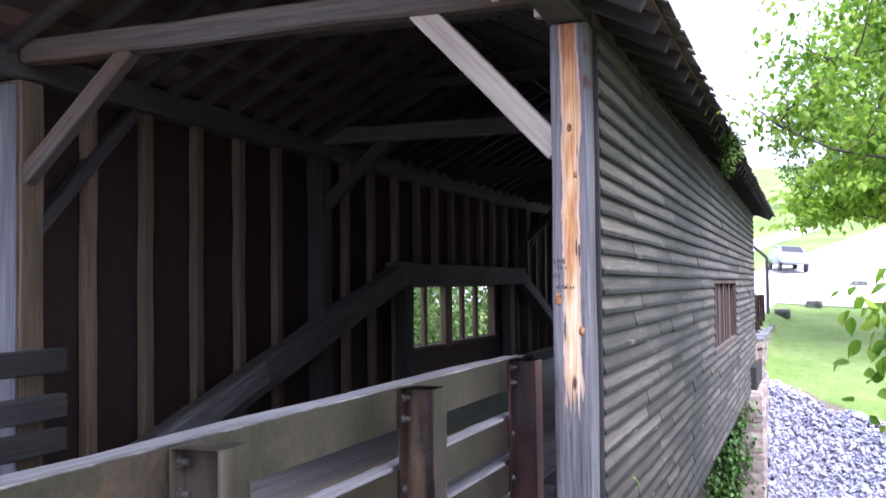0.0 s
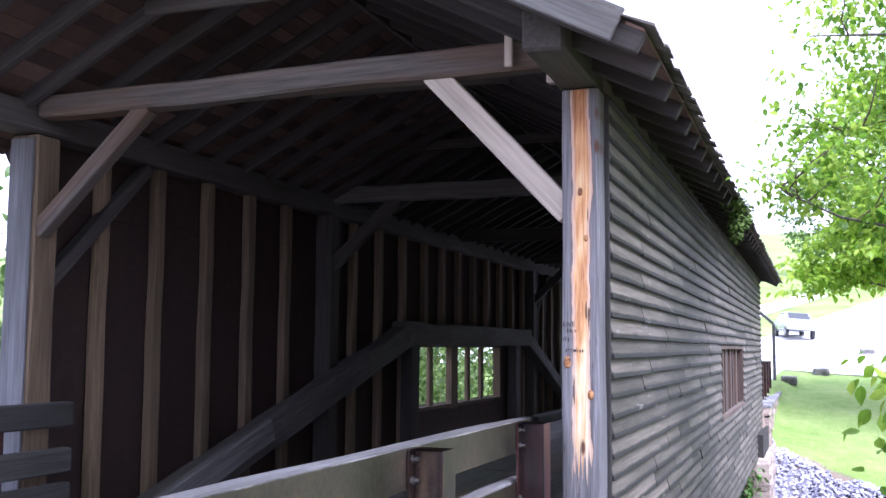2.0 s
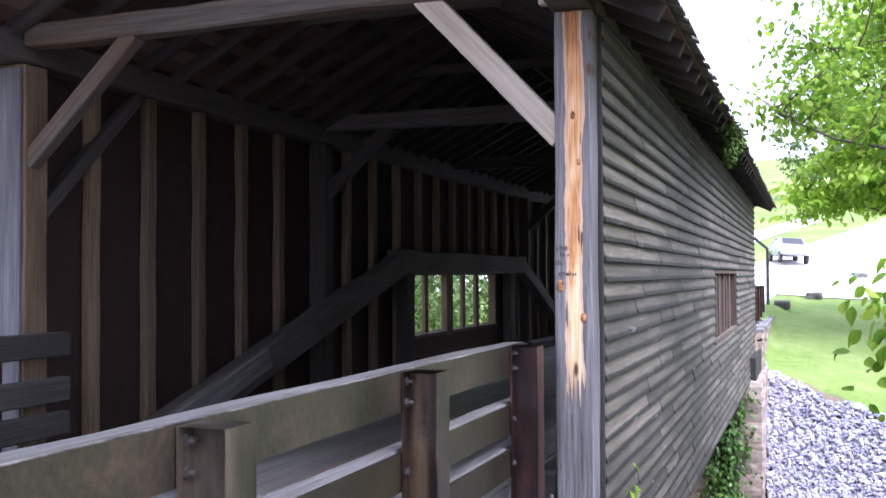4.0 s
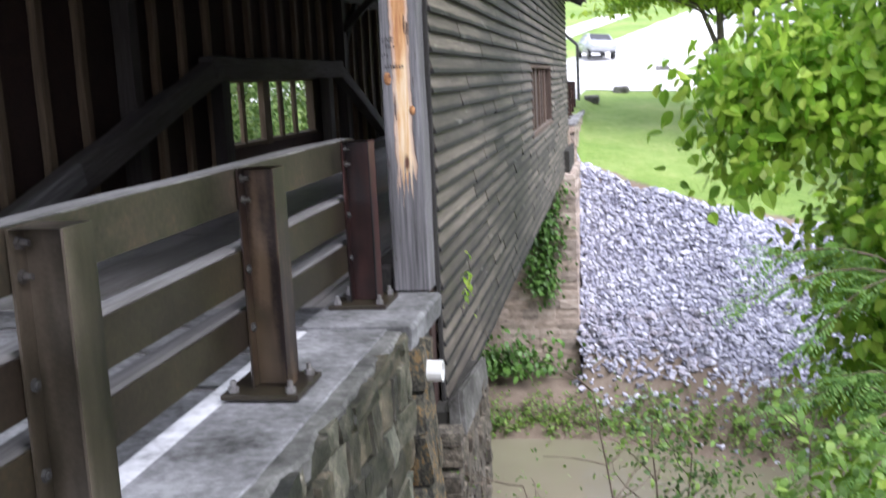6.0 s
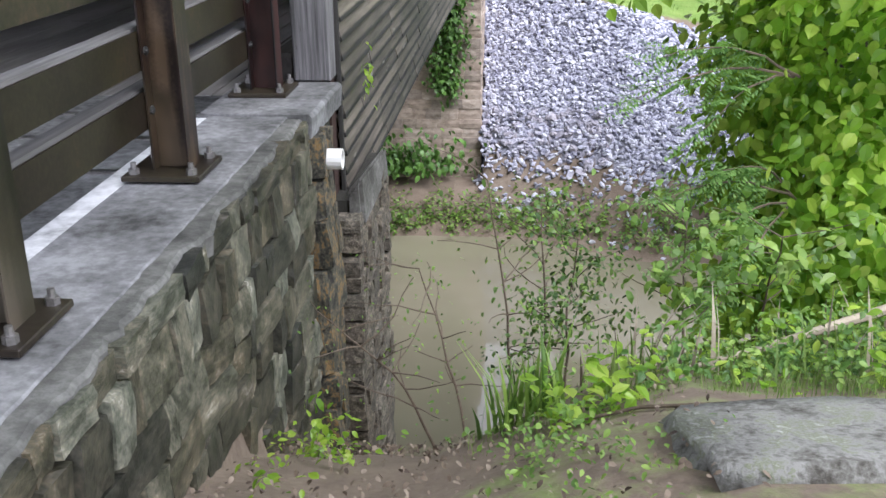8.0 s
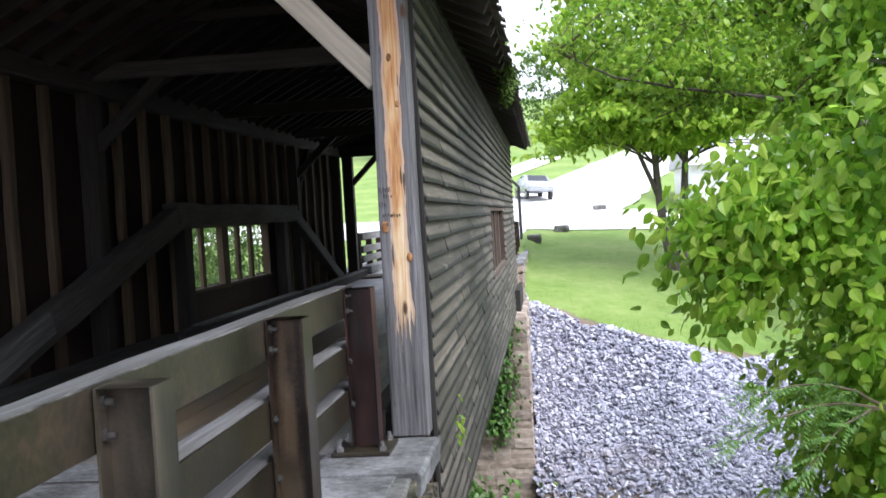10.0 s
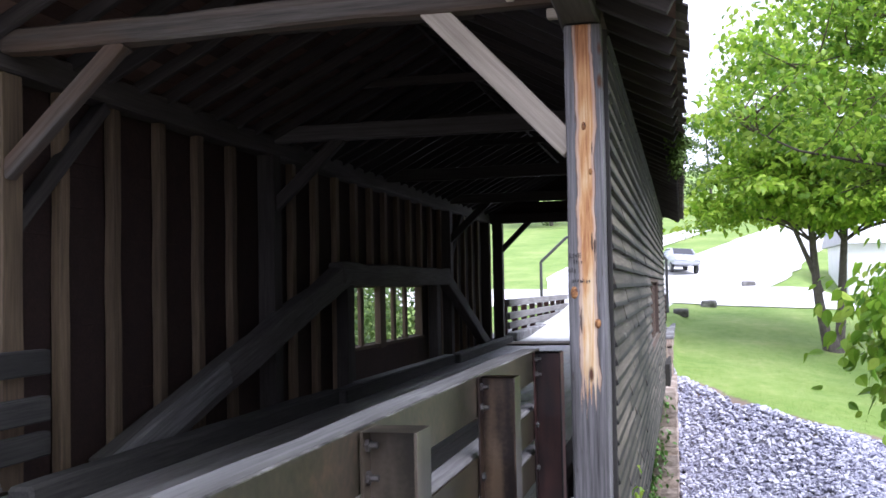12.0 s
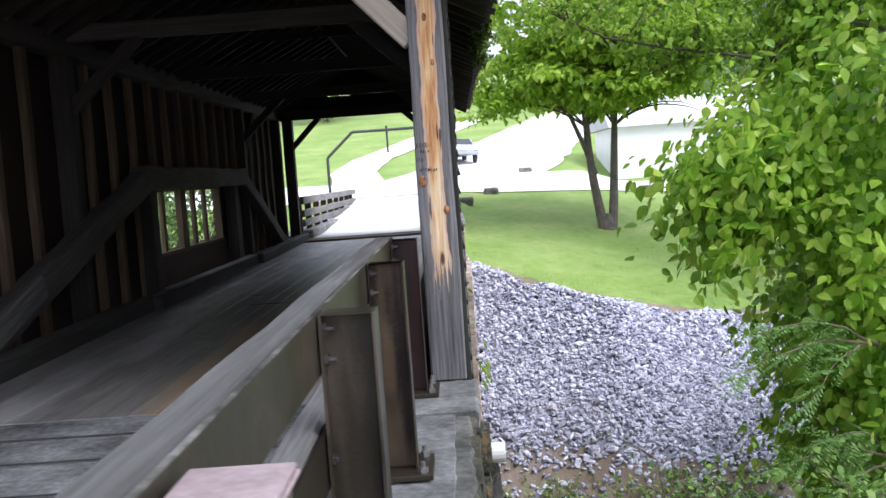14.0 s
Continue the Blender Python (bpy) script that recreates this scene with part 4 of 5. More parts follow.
    bmesh.ops.triangulate(bm, faces=[f for f in bm.faces if len(f.verts) > 4])
    return bm


def bolt_bm(r, shank, length):
    """A hexagonal nut on a threaded end, along +x."""
    bm = tube([(0, 0, 0), (shank, 0, 0)], [r, r], 6)
    tube([(shank, 0, 0), (length, 0, 0)], [r * 0.55, r * 0.5], 8, bm)
    return bm


SHARED = {}


def shared(key, build, material):
    if key not in SHARED:
        bm = build()
        me = bpy.data.meshes.new(key)
        bm.to_mesh(me)
        bm.free()
        me.materials.append(material)
        SHARED[key] = me
    return SHARED[key]


POST_H = 1.075
RAILS = ((0.875, 1.085), (0.50, 0.70), (0.22, 0.415))


def guard_rail(label, x, ys, y0, y1, side, base_z, mats, plates=True, backing=True, capped=(), rail_mat=None):
    """Timber rails on the deck side of bolted steel posts; side +1 puts the posts towards +x."""
    g = thing("guard_rail", label, "guard rail", (x, (y0 + y1) / 2, base_z))
    for k, (a, b) in enumerate(RAILS):
        xr = x - side * 0.155
        rail = bar("rail", (xr, y0, base_z + (a + b) / 2), (xr, y1, base_z + (a + b) / 2), 0.11, b - a, rail_mat or M_RAIL, g, "weathered grey timber rail", warp=0.01, bevel=0.015)
        if backing:
            part("backing_plate", block(min(x - side * 0.089, x - side * 0.076), max(x - side * 0.089, x - side * 0.076), y0 + 0.02, y1 - 0.02, base_z + a + 0.01, base_z + b - 0.006), M_OLIVE if k == 0 else M_BROWNPLATE, rail, "olive-painted steel plate" if k == 0 else "rusty brown steel plate")
            if k == 0:
                part("plate_edge", block(min(x - side * 0.0895, x - side * 0.0755), max(x - side * 0.0895, x - side * 0.0755), y0 + 0.02, y1 - 0.02, base_z + b - 0.006, base_z + b - 0.002), M_WORNSTEEL, rail, "bare worn steel edge")
    for i, y in enumerate(ys):
        mat = mats[i % len(mats)]
        px = x + side * 0.02
        p = part("post", shared("post_" + mat.name, lambda: h_section(0.18, 0.17, POST_H), mat), mat, g, "", pose(px, y, base_z) @ Matrix.Diagonal((1, 1, 0.972 if i in capped else 1, 1)))
        if plates:
            part("base_plate", shared("plate", lambda: block(-0.19, 0.19, -0.20, 0.20, 0, 0.028, 0.004), M_BROWNPLATE), M_BROWNPLATE, p, "", pose(x, y, base_z + 0.002))
            for dx in (-0.14, 0.14):
                for dy in (-0.15, 0.15):
                    part("anchor_bolt", shared("anchor", lambda: bolt_bm(0.026, 0.03, 0.06), M_BOLT), M_BOLT, p, "", pose(x + dx, y + dy, base_z + 0.028, 0, -90, rng.uniform(0, 60)))
        for a, b in RAILS:
            for dz in (-0.05, 0.05) if a > 0.8 else (0.0,):
                part("bolt", shared("rail_bolt" if a > 0.8 else "low_bolt", lambda: bolt_bm(0.022, 0.024, 0.05 if a > 0.8 else 0.03), M_OLDBOLT if a > 0.8 else M_DARKSTEEL), M_OLDBOLT, p, "", pose(x - side * 0.073, y - 0.045, base_z + (a + b) / 2 + dz, rng.uniform(0, 60), 0, 0 if side > 0 else 180))
        if i in capped:
            part("cap_plate", block(px - 0.078, px + 0.102, y - 0.09, y + 0.105, base_z + POST_H - 0.029, base_z + POST_H - 0.021, 0.002), M_PINK, p, "faded pink cap plate")
            part("cap_plate", block(px - 0.074, px + 0.096, y - 0.087, y + 0.11, base_z + POST_H - 0.020, base_z + POST_H - 0.012, 0.002), M_PINK, p, "faded pink cap plate")
    return g


guard_rail("grey timber rails bolted to rusty steel posts", -0.27, (-0.5, -2.37, -4.2, -6.03, -7.86), -9.5, -0.22, 1, 0.0, (M_REDPOST, M_HPOST, M_OLIVEPOST, M_OLIVEPOST, M_OLIVEPOST), capped=(3, 4))
guard_rail("dark weathered timber rails on red steel posts", -4.60, (-0.6, -2.45, -4.3, -6.1), -8.5, 0.12, -1, 0.0, (M_REDSTEEL,), backing=False, rail_mat=M_DARKRAIL)
guard_rail("sunlit grey timber rails beyond the bridge", -4.45, (22.3, 24.2, 26.1, 28, 29.9, 31.8, 33.7, 35.6, 37.2), 21.9, 37.4, -1, 0.08, (M_REDSTEEL,), backing=False)
guard_rail("grey timber rails beyond the bridge end", -0.05, (22.3, 24.2, 26.1, 28, 29.9), 21.9, 30.2, 1, 0.08, (M_REDSTEEL,), backing=False)
kerb = thing("kerb_stone", "pale low kerb along the far approach", "kerb", (-4.2, 30, 0))
part("kerb_block", block(-4.36, -4.05, 22.0, 37.5, -0.05, 0.2, 0.03), M_CONCRETE, kerb)

# ---- stone parapet wall under the near guard rail ----
parapet = thing("wall_parapet", "rubble stone wing wall capped with worn concrete", "wall", (-0.2, -4, -1), kind="structure")
part("core", block(-0.5, 0.06, -9.6, -1.16, -3.4, -0.09), M_MORTAR, parapet)


def coping(x0, x1, y0, y1, z0, z1, seed, wob=0.02, lip=0.05):
    """A cast coping with a worn, uneven outer edge."""
    n = max(3, int((y1 - y0) / 0.06))
    bm = bmesh.new()
    rows = []
    for i in range(n + 1):
        y = y0 + (y1 - y0) * i / n
        w = wob * (noise.noise(Vector((y * 3, seed, 0))) + 0.6 * noise.noise(Vector((y * 9, seed, 5))) + 0.5 * noise.noise(Vector((y * 19, seed, 3))))
        h = 0.006 * noise.noise(Vector((y * 2, seed, 9)))
        prof = [(x0, z0), (x0, z1 - 0.003), (x0 + 0.004, z1), ((x0 + x1) / 2, z1 + h), (x1 - lip + w, z1 + h), (x1 - lip * 0.3 + w, z1 - lip * 0.4 - abs(w) * 0.4), (x1 + w, z1 - lip * 1.1), (x1 - 0.01 + w, z0)]
        rows.append([bm.verts.new((px, y, pz)) for px, pz in prof])
    for a, b in zip(rows, rows[1:]):
        for k in range(8):
            bm.faces.new((a[k], a[(k + 1) % 8], b[(k + 1) % 8], b[k]))
    bm.faces.new(rows[0][::-1])
    bm.faces.new(rows[-1])
    bmesh.ops.recalc_face_normals(bm, faces=bm.faces)
    return bm


part("coping", coping(-0.455, 0.028, -9.6, -1.16, -0.10, -0.010, 2, 0.014, 0.006), M_CONCRETE, parapet, "smooth pale concrete strip")
part("coping_edge", coping(-0.02, 0.125, -9.6, -1.18, -0.13, -0.020, 5, 0.04, 0.016), M_COPE, parapet, "worn grey stone coping edge")
# sun on the slab's inner margin, built as an added white strip
part("inner_edge", block(-0.585, -0.457, -9.0, -1.17, -0.098, -0.016, 0.008), M_SUNLIT, parapet, "pale strip for the sunlit slab edge")
part("end_slab", coping(-0.52, 0.185, -1.15, -0.17, -0.16, 0.0, 8, 0.012, 0.022), M_CONCRETE, parapet, "pale concrete end slab")


def rubble(parent, x, y0, y1, zf, ztop, sy, sz, mat, seed, depth=0.14, name="stone", limit=300):
    """Rough stones set in a face that looks along +x."""
    r = random.Random(seed)
    kinds = [stone_mesh(name, mat, seed * 10 + k, 1, 1, 1, 0.055, 2, 0.09) for k in range(14)]
    z = ztop
    count = 0
    while True:
        h = r.uniform(0.6, 1.35) * sz
        if z - h < min(zf(y0), zf(y1)) - 0.2:
            break
        y = y0 - r.uniform(0, sy)
        while y < y1:
            w = r.choice((0.5, 0.75, 1.0, 1.3, 1.6)) * r.uniform(0.85, 1.15) * sy
            b = min(y + w, y1)
            a = max(y, y0)
            if b - a > 0.06 and z > zf((a + b) / 2) and count < limit:
                m = pose(x - depth * 0.30 + r.uniform(-0.025, 0.012), (a + b) / 2, z - h / 2 + r.uniform(-0.02, 0.02), r.uniform(-9, 9), r.uniform(-6, 4), r.uniform(-6, 6))
                o = part(name, r.choice(kinds), mat, parent, "", m @ Matrix.Diagonal((depth, (b - a) * 0.94, h * 0.92, 1)))
                count += 1
            y += w
        z -= h
    return count


rubble(parapet, 0.115, -7.2, -1.18, lambda y: ground_z(0.25, y) - 0.15, -0.05, 0.27, 0.2, M_STONE, 31, 0.2)

# buttress at the portal with the drain pipe
butt = thing("wall_buttress", "mortar-smeared stone buttress with ochre stains under the portal", "wall", (0.1, -0.8, -1.5), kind="structure")
part("core", block(-0.5, 0.10, -1.15, -0.2, -6.6, -0.17), M_MORTAR, butt)


def lumpy_pillar(x, y, z0, z1, rad, seed):
    """A rough column of smeared stone, knobbly and leaning a little."""
    n = int((z1 - z0) / 0.11)
    pts = [(x + 0.04 * noise.noise(Vector((k * 0.3, seed, 0))), y + 0.05 * noise.noise(Vector((k * 0.3, seed, 7))), z1 - (z1 - z0) * k / n) for k in range(n + 1)]
    bm = tube(pts, [rad * (1 + 0.2 * noise.noise(Vector((k * 0.5, seed, 3)))) for k in range(n + 1)], 16)
    for v in bm.verts:
        v.co += 0.035 * noise.noise_vector(v.co * 7 + Vector((seed, 0, 0))) + 0.02 * noise.noise_vector(v.co * 17)
    for f in bm.faces:
        f.smooth = True
    return bm


part("mortar_pillar", lumpy_pillar(0.02, -1.0, -5.4, -0.14, 0.17, 3), M_MORTAR, butt, "grey mortar-smeared stone column")
rubble(butt, 0.2, -1.17, -0.74, lambda y: -4.2, -0.16, 0.34, 0.3, M_STAIN, 41, 0.2, limit=60)
part("mortar_pillar", lumpy_pillar(-0.05, -0.60, -5.4, -0.15, 0.17, 8), M_MORTAR, butt, "dark recessed stone column")
pipe = thing("drain_pipe", "short white plastic drain pipe in stone wall", "pipe", (0.2, -1.02, -0.3))
bm = bmesh.new()
rings = []
for x, rad in ((0.08, 0.066), (0.33, 0.066), (0.33, 0.056), (0.12, 0.056)):
    rings.append([bm.verts.new((x, -1.02 + rad * math.cos(k * math.pi / 8), -0.31 + rad * math.sin(k * math.pi / 8))) for k in range(16)])
for a, b in zip(rings, rings[1:]):
    for k in range(16):
        bm.faces.new((a[k], b[k], b[(k + 1) % 16], a[(k + 1) % 16]))
part("pipe_barrel", bm, M_PIPE, pipe)

# abutment that carries the near end
abut = thing("wall_abutment", "near stone abutment with a sloping concrete cap", "wall", (0.0, 0.6, -3), kind="structure")
part("core", block(-5.2, 0.24, -0.2, 1.1, -7.6, -0.85), M_MORTAR, abut)
bm = bmesh.new()
vs = [bm.verts.new(c) for c in ((0.18, -0.22, -1.05), (0.33, -0.22, -1.05), (0.33, 1.1, -1.05), (0.18, 1.1, -1.05), (0.19, -0.22, -0.80), (0.31, -0.22, -0.66), (0.31, 1.1, -0.78), (0.19, 1.1, -0.92))]
for q in ((3, 2, 1, 0), (4, 5, 6, 7), (0, 1, 5, 4), (1, 2, 6, 5), (2, 3, 7, 6), (3, 0, 4, 7)):
    bm.faces.new([vs[i] for i in q])
bmesh.ops.bevel(bm, geom=bm.edges[:], offset=0.03, segments=2, affect="EDGES")
part("cap", bm, M_ROCK, abut, "worn concrete cap")
rubble(abut, 0.29, -0.44, 1.1, lambda y: -7.4, -0.95, 0.26, 0.125, M_OCHRE, 51, 0.16, limit=300)

# ---- far abutment of squared stone ----
pier = thing("wall_pier", "far abutment of tan squared stone courses", "wall", (-2.4, 19, -4), kind="structure")
part("core", block(-5.2, 0.28, 18.5, 21.6, -7.6, -0.46), M_MORTAR, pier)
r = random.Random(61)
kinds = [stone_mesh("ashlar", M_PIER, 600 + k, 1, 1, 1, 0.05) for k in range(8)]
z = -1.02
while z > -6.6:
    h = r.uniform(0.21, 0.29)
    x = 0.40
    while x > -2.6:
        w = r.uniform(0.34, 0.62)
        part("ashlar", r.choice(kinds), M_PIER, pier, "", pose(x - w / 2, 18.5 + r.uniform(-0.015, 0.02), z - h / 2, 0, 0, 90) @ Matrix.Diagonal((0.22, w * 0.99, h * 0.99, 1)))
        x -= w
    y = 18.62
    while y < 22.6 and z > -4.6:
        w = r.uniform(0.5, 0.85)
        part("ashlar", r.choice(kinds), M_PIER, pier, "", pose(0.30 + r.uniform(-0.015, 0.02), y + w / 2, z - h / 2) @ Matrix.Diagonal((0.22, w * 0.99, h * 0.99, 1)))
        y += w
    z -= h
retain = thing("wall_retaining", "low tan stone wall along the far approach", "wall", (0.2, 26, -0.6), kind="structure")
part("core", block(-0.4, 0.22, 21.6, 30.6, -2.6, 0.05), M_MORTAR, retain)
rubble(retain, 0.27, 21.55, 30.6, lambda y: ground_z(0.6, y) - 0.2, 0.0, 0.5, 0.24, M_PIER, 71, 0.16, "ashlar", 200)
part("coping", block(-0.45, 0.36, 21.55, 30.7, 0.0, 0.10, 0.02), M_CONCRETE, retain)
left_ret = thing("wall_retaining", "stone wing wall along the other side", "wall", (-4.9, 0, -2), kind="structure")
part("core", block(-5.35, -4.42, -9.6, -0.2, -3.4, -0.02), M_CONCRETE, left_ret)
part("core", block(-5.3, -4.42, 21.6, 38, -2.6, 0.07), M_CONCRETE, left_ret)


# ---- riprap bank ----
def riprap():
    base = bmesh.new()
    bmesh.ops.create_icosphere(base, subdivisions=1, radius=1.0)
    bv = [v.co.copy() for v in base.verts]
    bf = [tuple(v.index for v in f.verts) for f in base.faces]
    base.free()
    r = random.Random(77)
    verts, faces = [], []

    singles = []

    def put(x, y, s, lift):
        q = Euler((r.gauss(0.5, 0.5), r.gauss(0, 0.5), r.uniform(0, 6.28))).to_matrix()
        sc = Vector((s * r.uniform(0.9, 1.7), s * r.uniform(0.5, 1.0), s * r.uniform(0.35, 0.7)))
        c = Vector((x, y, ground_z(x, y) + lift))
        if len(singles) < 300 and 0.4 < x < 3.6 and y < bank_top(x)[2] + 1.6:
            singles.append(Matrix.Translation(c) @ q.to_4x4() @ Matrix.Diagonal((sc.x * 2, sc.y * 2, sc.z * 2, 1)))
            return
        b = len(verts)
        jit = [r.uniform(0.72, 1.2) for _ in bv]
        verts.extend(c + q @ Vector((v.x * sc.x * j, v.y * sc.y * j, v.z * sc.z * j)) for v, j in zip(bv, jit))
        faces.extend(tuple(i + b for i in f) for f in bf)

    for _ in range(27000):
        x = r.uniform(0.32, 11.5)
        zt, yt, yb = bank_top(x)
        y = r.uniform(yb - 0.5, yt + 0.2 + 0.5 * noise.noise(Vector((x * 0.8, 0, 0))))
        edge = yb + 0.55 + 0.35 * noise.noise(Vector((x * 1.1, 4, 0)))
        if y < edge + 0.7 and r.random() < 0.97 - 0.6 * smooth(edge - 0.4, edge + 0.7, y):
            continue
        put(x, y, r.choice((0.045, 0.055, 0.065, 0.07, 0.08, 0.095)), r.uniform(0.0, 0.06))
    for _ in range(260):
        x = r.uniform(0.5, 9)
        put(x, bank_top(x)[2] + 0.7 - abs(r.gauss(0, 0.7)), r.uniform(0.04, 0.10), 0.02)
    bank = thing("riprap", "pale blue-grey broken stone riprap on the bank", "riprap", (4, 19, -4), kind="stuff")
    tagged(part("loose_stones", mesh_from("loose_stones", verts, faces, M_RIPRAP), M_RIPRAP, bank), "pale broken stones", kind="stuff")
    kinds = [stone_mesh("stone", M_RIPSTONE, 900 + k, 1, 1, 1, 0.16, 1, 0.14) for k in range(8)]
    for m in singles:
        part("stone", r.choice(kinds), M_RIPSTONE, bank, "", m)


riprap()


# ---- plants ----
def branch(rr, p, d, length, r0, r1, wobble=0.25, n=6):
    pts, rad = [Vector(p)], [r0]
    d = Vector(d).normalized()
    for i in range(n):
        d = (d + Vector((rr.gauss(0, wobble), rr.gauss(0, wobble), rr.gauss(0, wobble * 0.6)))).normalized()
        pts.append(pts[-1] + d * length / n)
        rad.append(r0 + (r1 - r0) * (i + 1) / n)
    return pts, rad


def foliage(centres, spread, per, size, rr, flat=0.7, axis=None):
    """Leaves round the centres; with an axis they turn outwards from it and up to the light."""
    verts, faces = [], []
    for c in centres:
        face = None
        if axis is not None:
            out = Vector((c[0] - axis[0], c[1] - axis[1], 0))
            face = out.normalized() * 0.75 + Vector((0, 0, 0.65))
        for _ in range(per):
            o = Vector((rr.gauss(0, spread), rr.gauss(0, spread), rr.gauss(0, spread * flat)))
            leaf(verts, faces, Vector(c) + o, size * rr.uniform(0.6, 1.25), rr, 0.35, face)
    return verts, faces


def in_ellipsoid(rr, c, rad, shell=0.55):
    while True:
        v = Vector((rr.uniform(-1, 1), rr.uniform(-1, 1), rr.uniform(-1, 1)))
        if shell < v.length < 1:
            return Vector((c[0] + v.x * rad[0], c[1] + v.y * rad[1], c[2] + v.z * rad[2]))


def maple():
    rr = random.Random(101)
    x0, y0 = 5.5, 28.9
    z0 = ground_z(x0, y0) - 0.15
    t = thing("maple_tree", "forked spring-green shade tree on the lawn", "tree", (x0, y0, z0))
    bm = bmesh.new()
    tips = []
    for dx, lean, rad in ((-0.14, (-0.13, 0.02, 1), 0.19), (0.16, (0.10, 0.0, 1), 0.18)):
        pts, rd = branch(rr, (x0 + dx, y0, z0), lean, 6.4, rad, 0.07, 0.035, 10)
        tube(pts, rd, 9, bm)
        tips.append(pts)
    tube([(x0, y0, z0 - 0.1), (x0, y0, z0 + 0.35), (x0, y0, z0 + 0.7)], [0.33, 0.26, 0.14], 10, bm)
    part("trunk", bm, M_BARK, t, "forked grey-brown trunk")
    centres = []
    low, thin = [Vector((x0 - 0.33, y0, 1.15)), Vector((x0 - 0.75, y0 - 0.1, 2.3)), Vector((x0 - 1.2, y0 - 0.2, 3.4)), Vector((x0 - 2.4, y0 - 0.4, 4.0)), Vector((x0 - 3.9, y0 - 0.6, 4.2))], [0.1, 0.085, 0.07, 0.045, 0.015]
    part("limb", tube(low, thin, 8), M_BARK, t)
    centres += [low[3] + Vector((rr.gauss(0, 0.7), rr.gauss(0, 0.7), rr.gauss(0.1, 0.3))) for _ in range(26)] + [low[4] + Vector((rr.gauss(0, 0.6), rr.gauss(0, 0.7), rr.gauss(-0.1, 0.3))) for _ in range(26)]
    # limbs leave the two stems all the way up, the low ones sweeping out and drooping at their ends
    for pts in tips:
        for k in range(6, 11):
            for _ in range(5):
                a = rr.uniform(0, 6.283)
                reach = rr.uniform(2.6, 4.2) * (1.0 if k < 9 else 0.7)
                d = Vector((math.cos(a), math.sin(a), 1.0 + 0.05 * (k - 6)))
                lp, lr = [pts[k].copy()], [0.05]
                for i in range(7):
                    d = (d + Vector((rr.gauss(0, 0.12), rr.gauss(0, 0.12), -0.16))).normalized()
                    lp.append(lp[-1] + d * reach / 7)
                    lr.append(0.05 - 0.006 * (i + 1))
                part("limb", tube(lp, lr, 6), M_BARK, t)
                for q in lp[2:]:
                    centres.append(q)
                    for _ in range(2):
                        a2 = rr.uniform(0, 6.283)
                        w = rr.uniform(0.5, 1.5)
                        centres.append(q + Vector((math.cos(a2) * w, math.sin(a2) * w, rr.uniform(-0.45, 0.4))))
    centres += [in_ellipsoid(rr, (x0 + 0.5, y0, 7.4), (4.6, 4.8, 4.0), 0.45) for _ in range(420)]
    centres = [c for c in centres if c.z > 3.55 + 0.9 * noise.noise(Vector((c.x * 0.45, c.y * 0.45, 2))) and c.x > 0.9]
    v, fc = foliage(centres, 0.33, 32, 0.27, rr, 0.3)
    part("crown", mesh_from("crown", v, fc, M_LEAF_TREE), M_LEAF_TREE, t, "airy spring-green leaves in layered sprays")
    return t


maple()


def leafy_mass(name, label, category, centres, per, spread, size, mat, seed, stems, at, stem_mat=None, axis=None):
    rr = random.Random(seed)
    t = thing(name, label, category, at)
    for pts, rd in stems:
        part("stem", tube(pts, rd, 6), stem_mat or M_BARK, t)
    v, fc = foliage(centres, spread, per, size, rr, 0.8, axis)
    part("leaves", mesh_from("leaves", v, fc, mat), mat, t)
    return t


rr = random.Random(131)
cen = [in_ellipsoid(rr, (5.6, 2.6, 0.6), (2.45, 2.3, 5.0), 0.6) for _ in range(420)]
cen += [in_ellipsoid(rr, (5.2, 0.9, -2.4), (2.0, 1.6, 2.2), 0.5) for _ in range(150)]
cen += [Vector((2.35 + 1.2 * u + rr.gauss(0, 0.10), 2.0 + rr.gauss(0, 0.22), 1.1 + 0.4 * u + rr.gauss(0, 0.25))) for u in [rr.random() for _ in range(34)]]
stems = [branch(rr, (5.3, 2.2, -5.5), (0.0, 0.05, 1), 8.0, 0.16, 0.06, 0.06, 9)]
stems += [branch(rr, (5.2, 2.2, -1.0 + k), (-1, rr.uniform(-0.2, 0.3), rr.uniform(0.5, 0.9)), 1.7, 0.035, 0.01, 0.14, 6) for k in range(5)]
leafy_mass("creekside_tree", "broad-leaved bright green tree beside the creek", "tree", cen, 104, 0.25, 0.138, M_LEAF, 132, stems, (5.3, 2.2, -5.5), axis=(5.6, 3.2))

# a second tree behind it, whose long limbs reach over towards the bridge
rr = random.Random(141)
over = thing("overhanging_tree", "leaning green tree with long limbs over the creek", "tree", (6.6, 6.0, -6.5))
pts, rd = branch(rr, (6.6, 6.0, -6.5), (-0.08, 0.05, 1), 13.0, 0.2, 0.07, 0.03, 10)
part("trunk", tube(pts, rd, 9), M_BARK, over)
limbs = [([Vector(c) for c in ((6.2, 5.4, 2.2), (4.6, 3.9, 2.3), (3.3, 3.0, 2.45), (2.31, 2.8, 2.6), (1.73, 2.8, 2.74), (1.28, 2.8, 2.97), (1.05, 2.8, 3.17))], [0.05, 0.034, 0.022, 0.015, 0.012, 0.008, 0.003])]
limbs.append(([Vector(c) for c in ((6.2, 6.2, 1.4), (5.6, 6.9, 2.2), (5.17, 7.6, 2.95), (4.87, 8.0, 3.76), (4.5, 8.2, 5.0))], [0.09, 0.075, 0.062, 0.05, 0.03]))
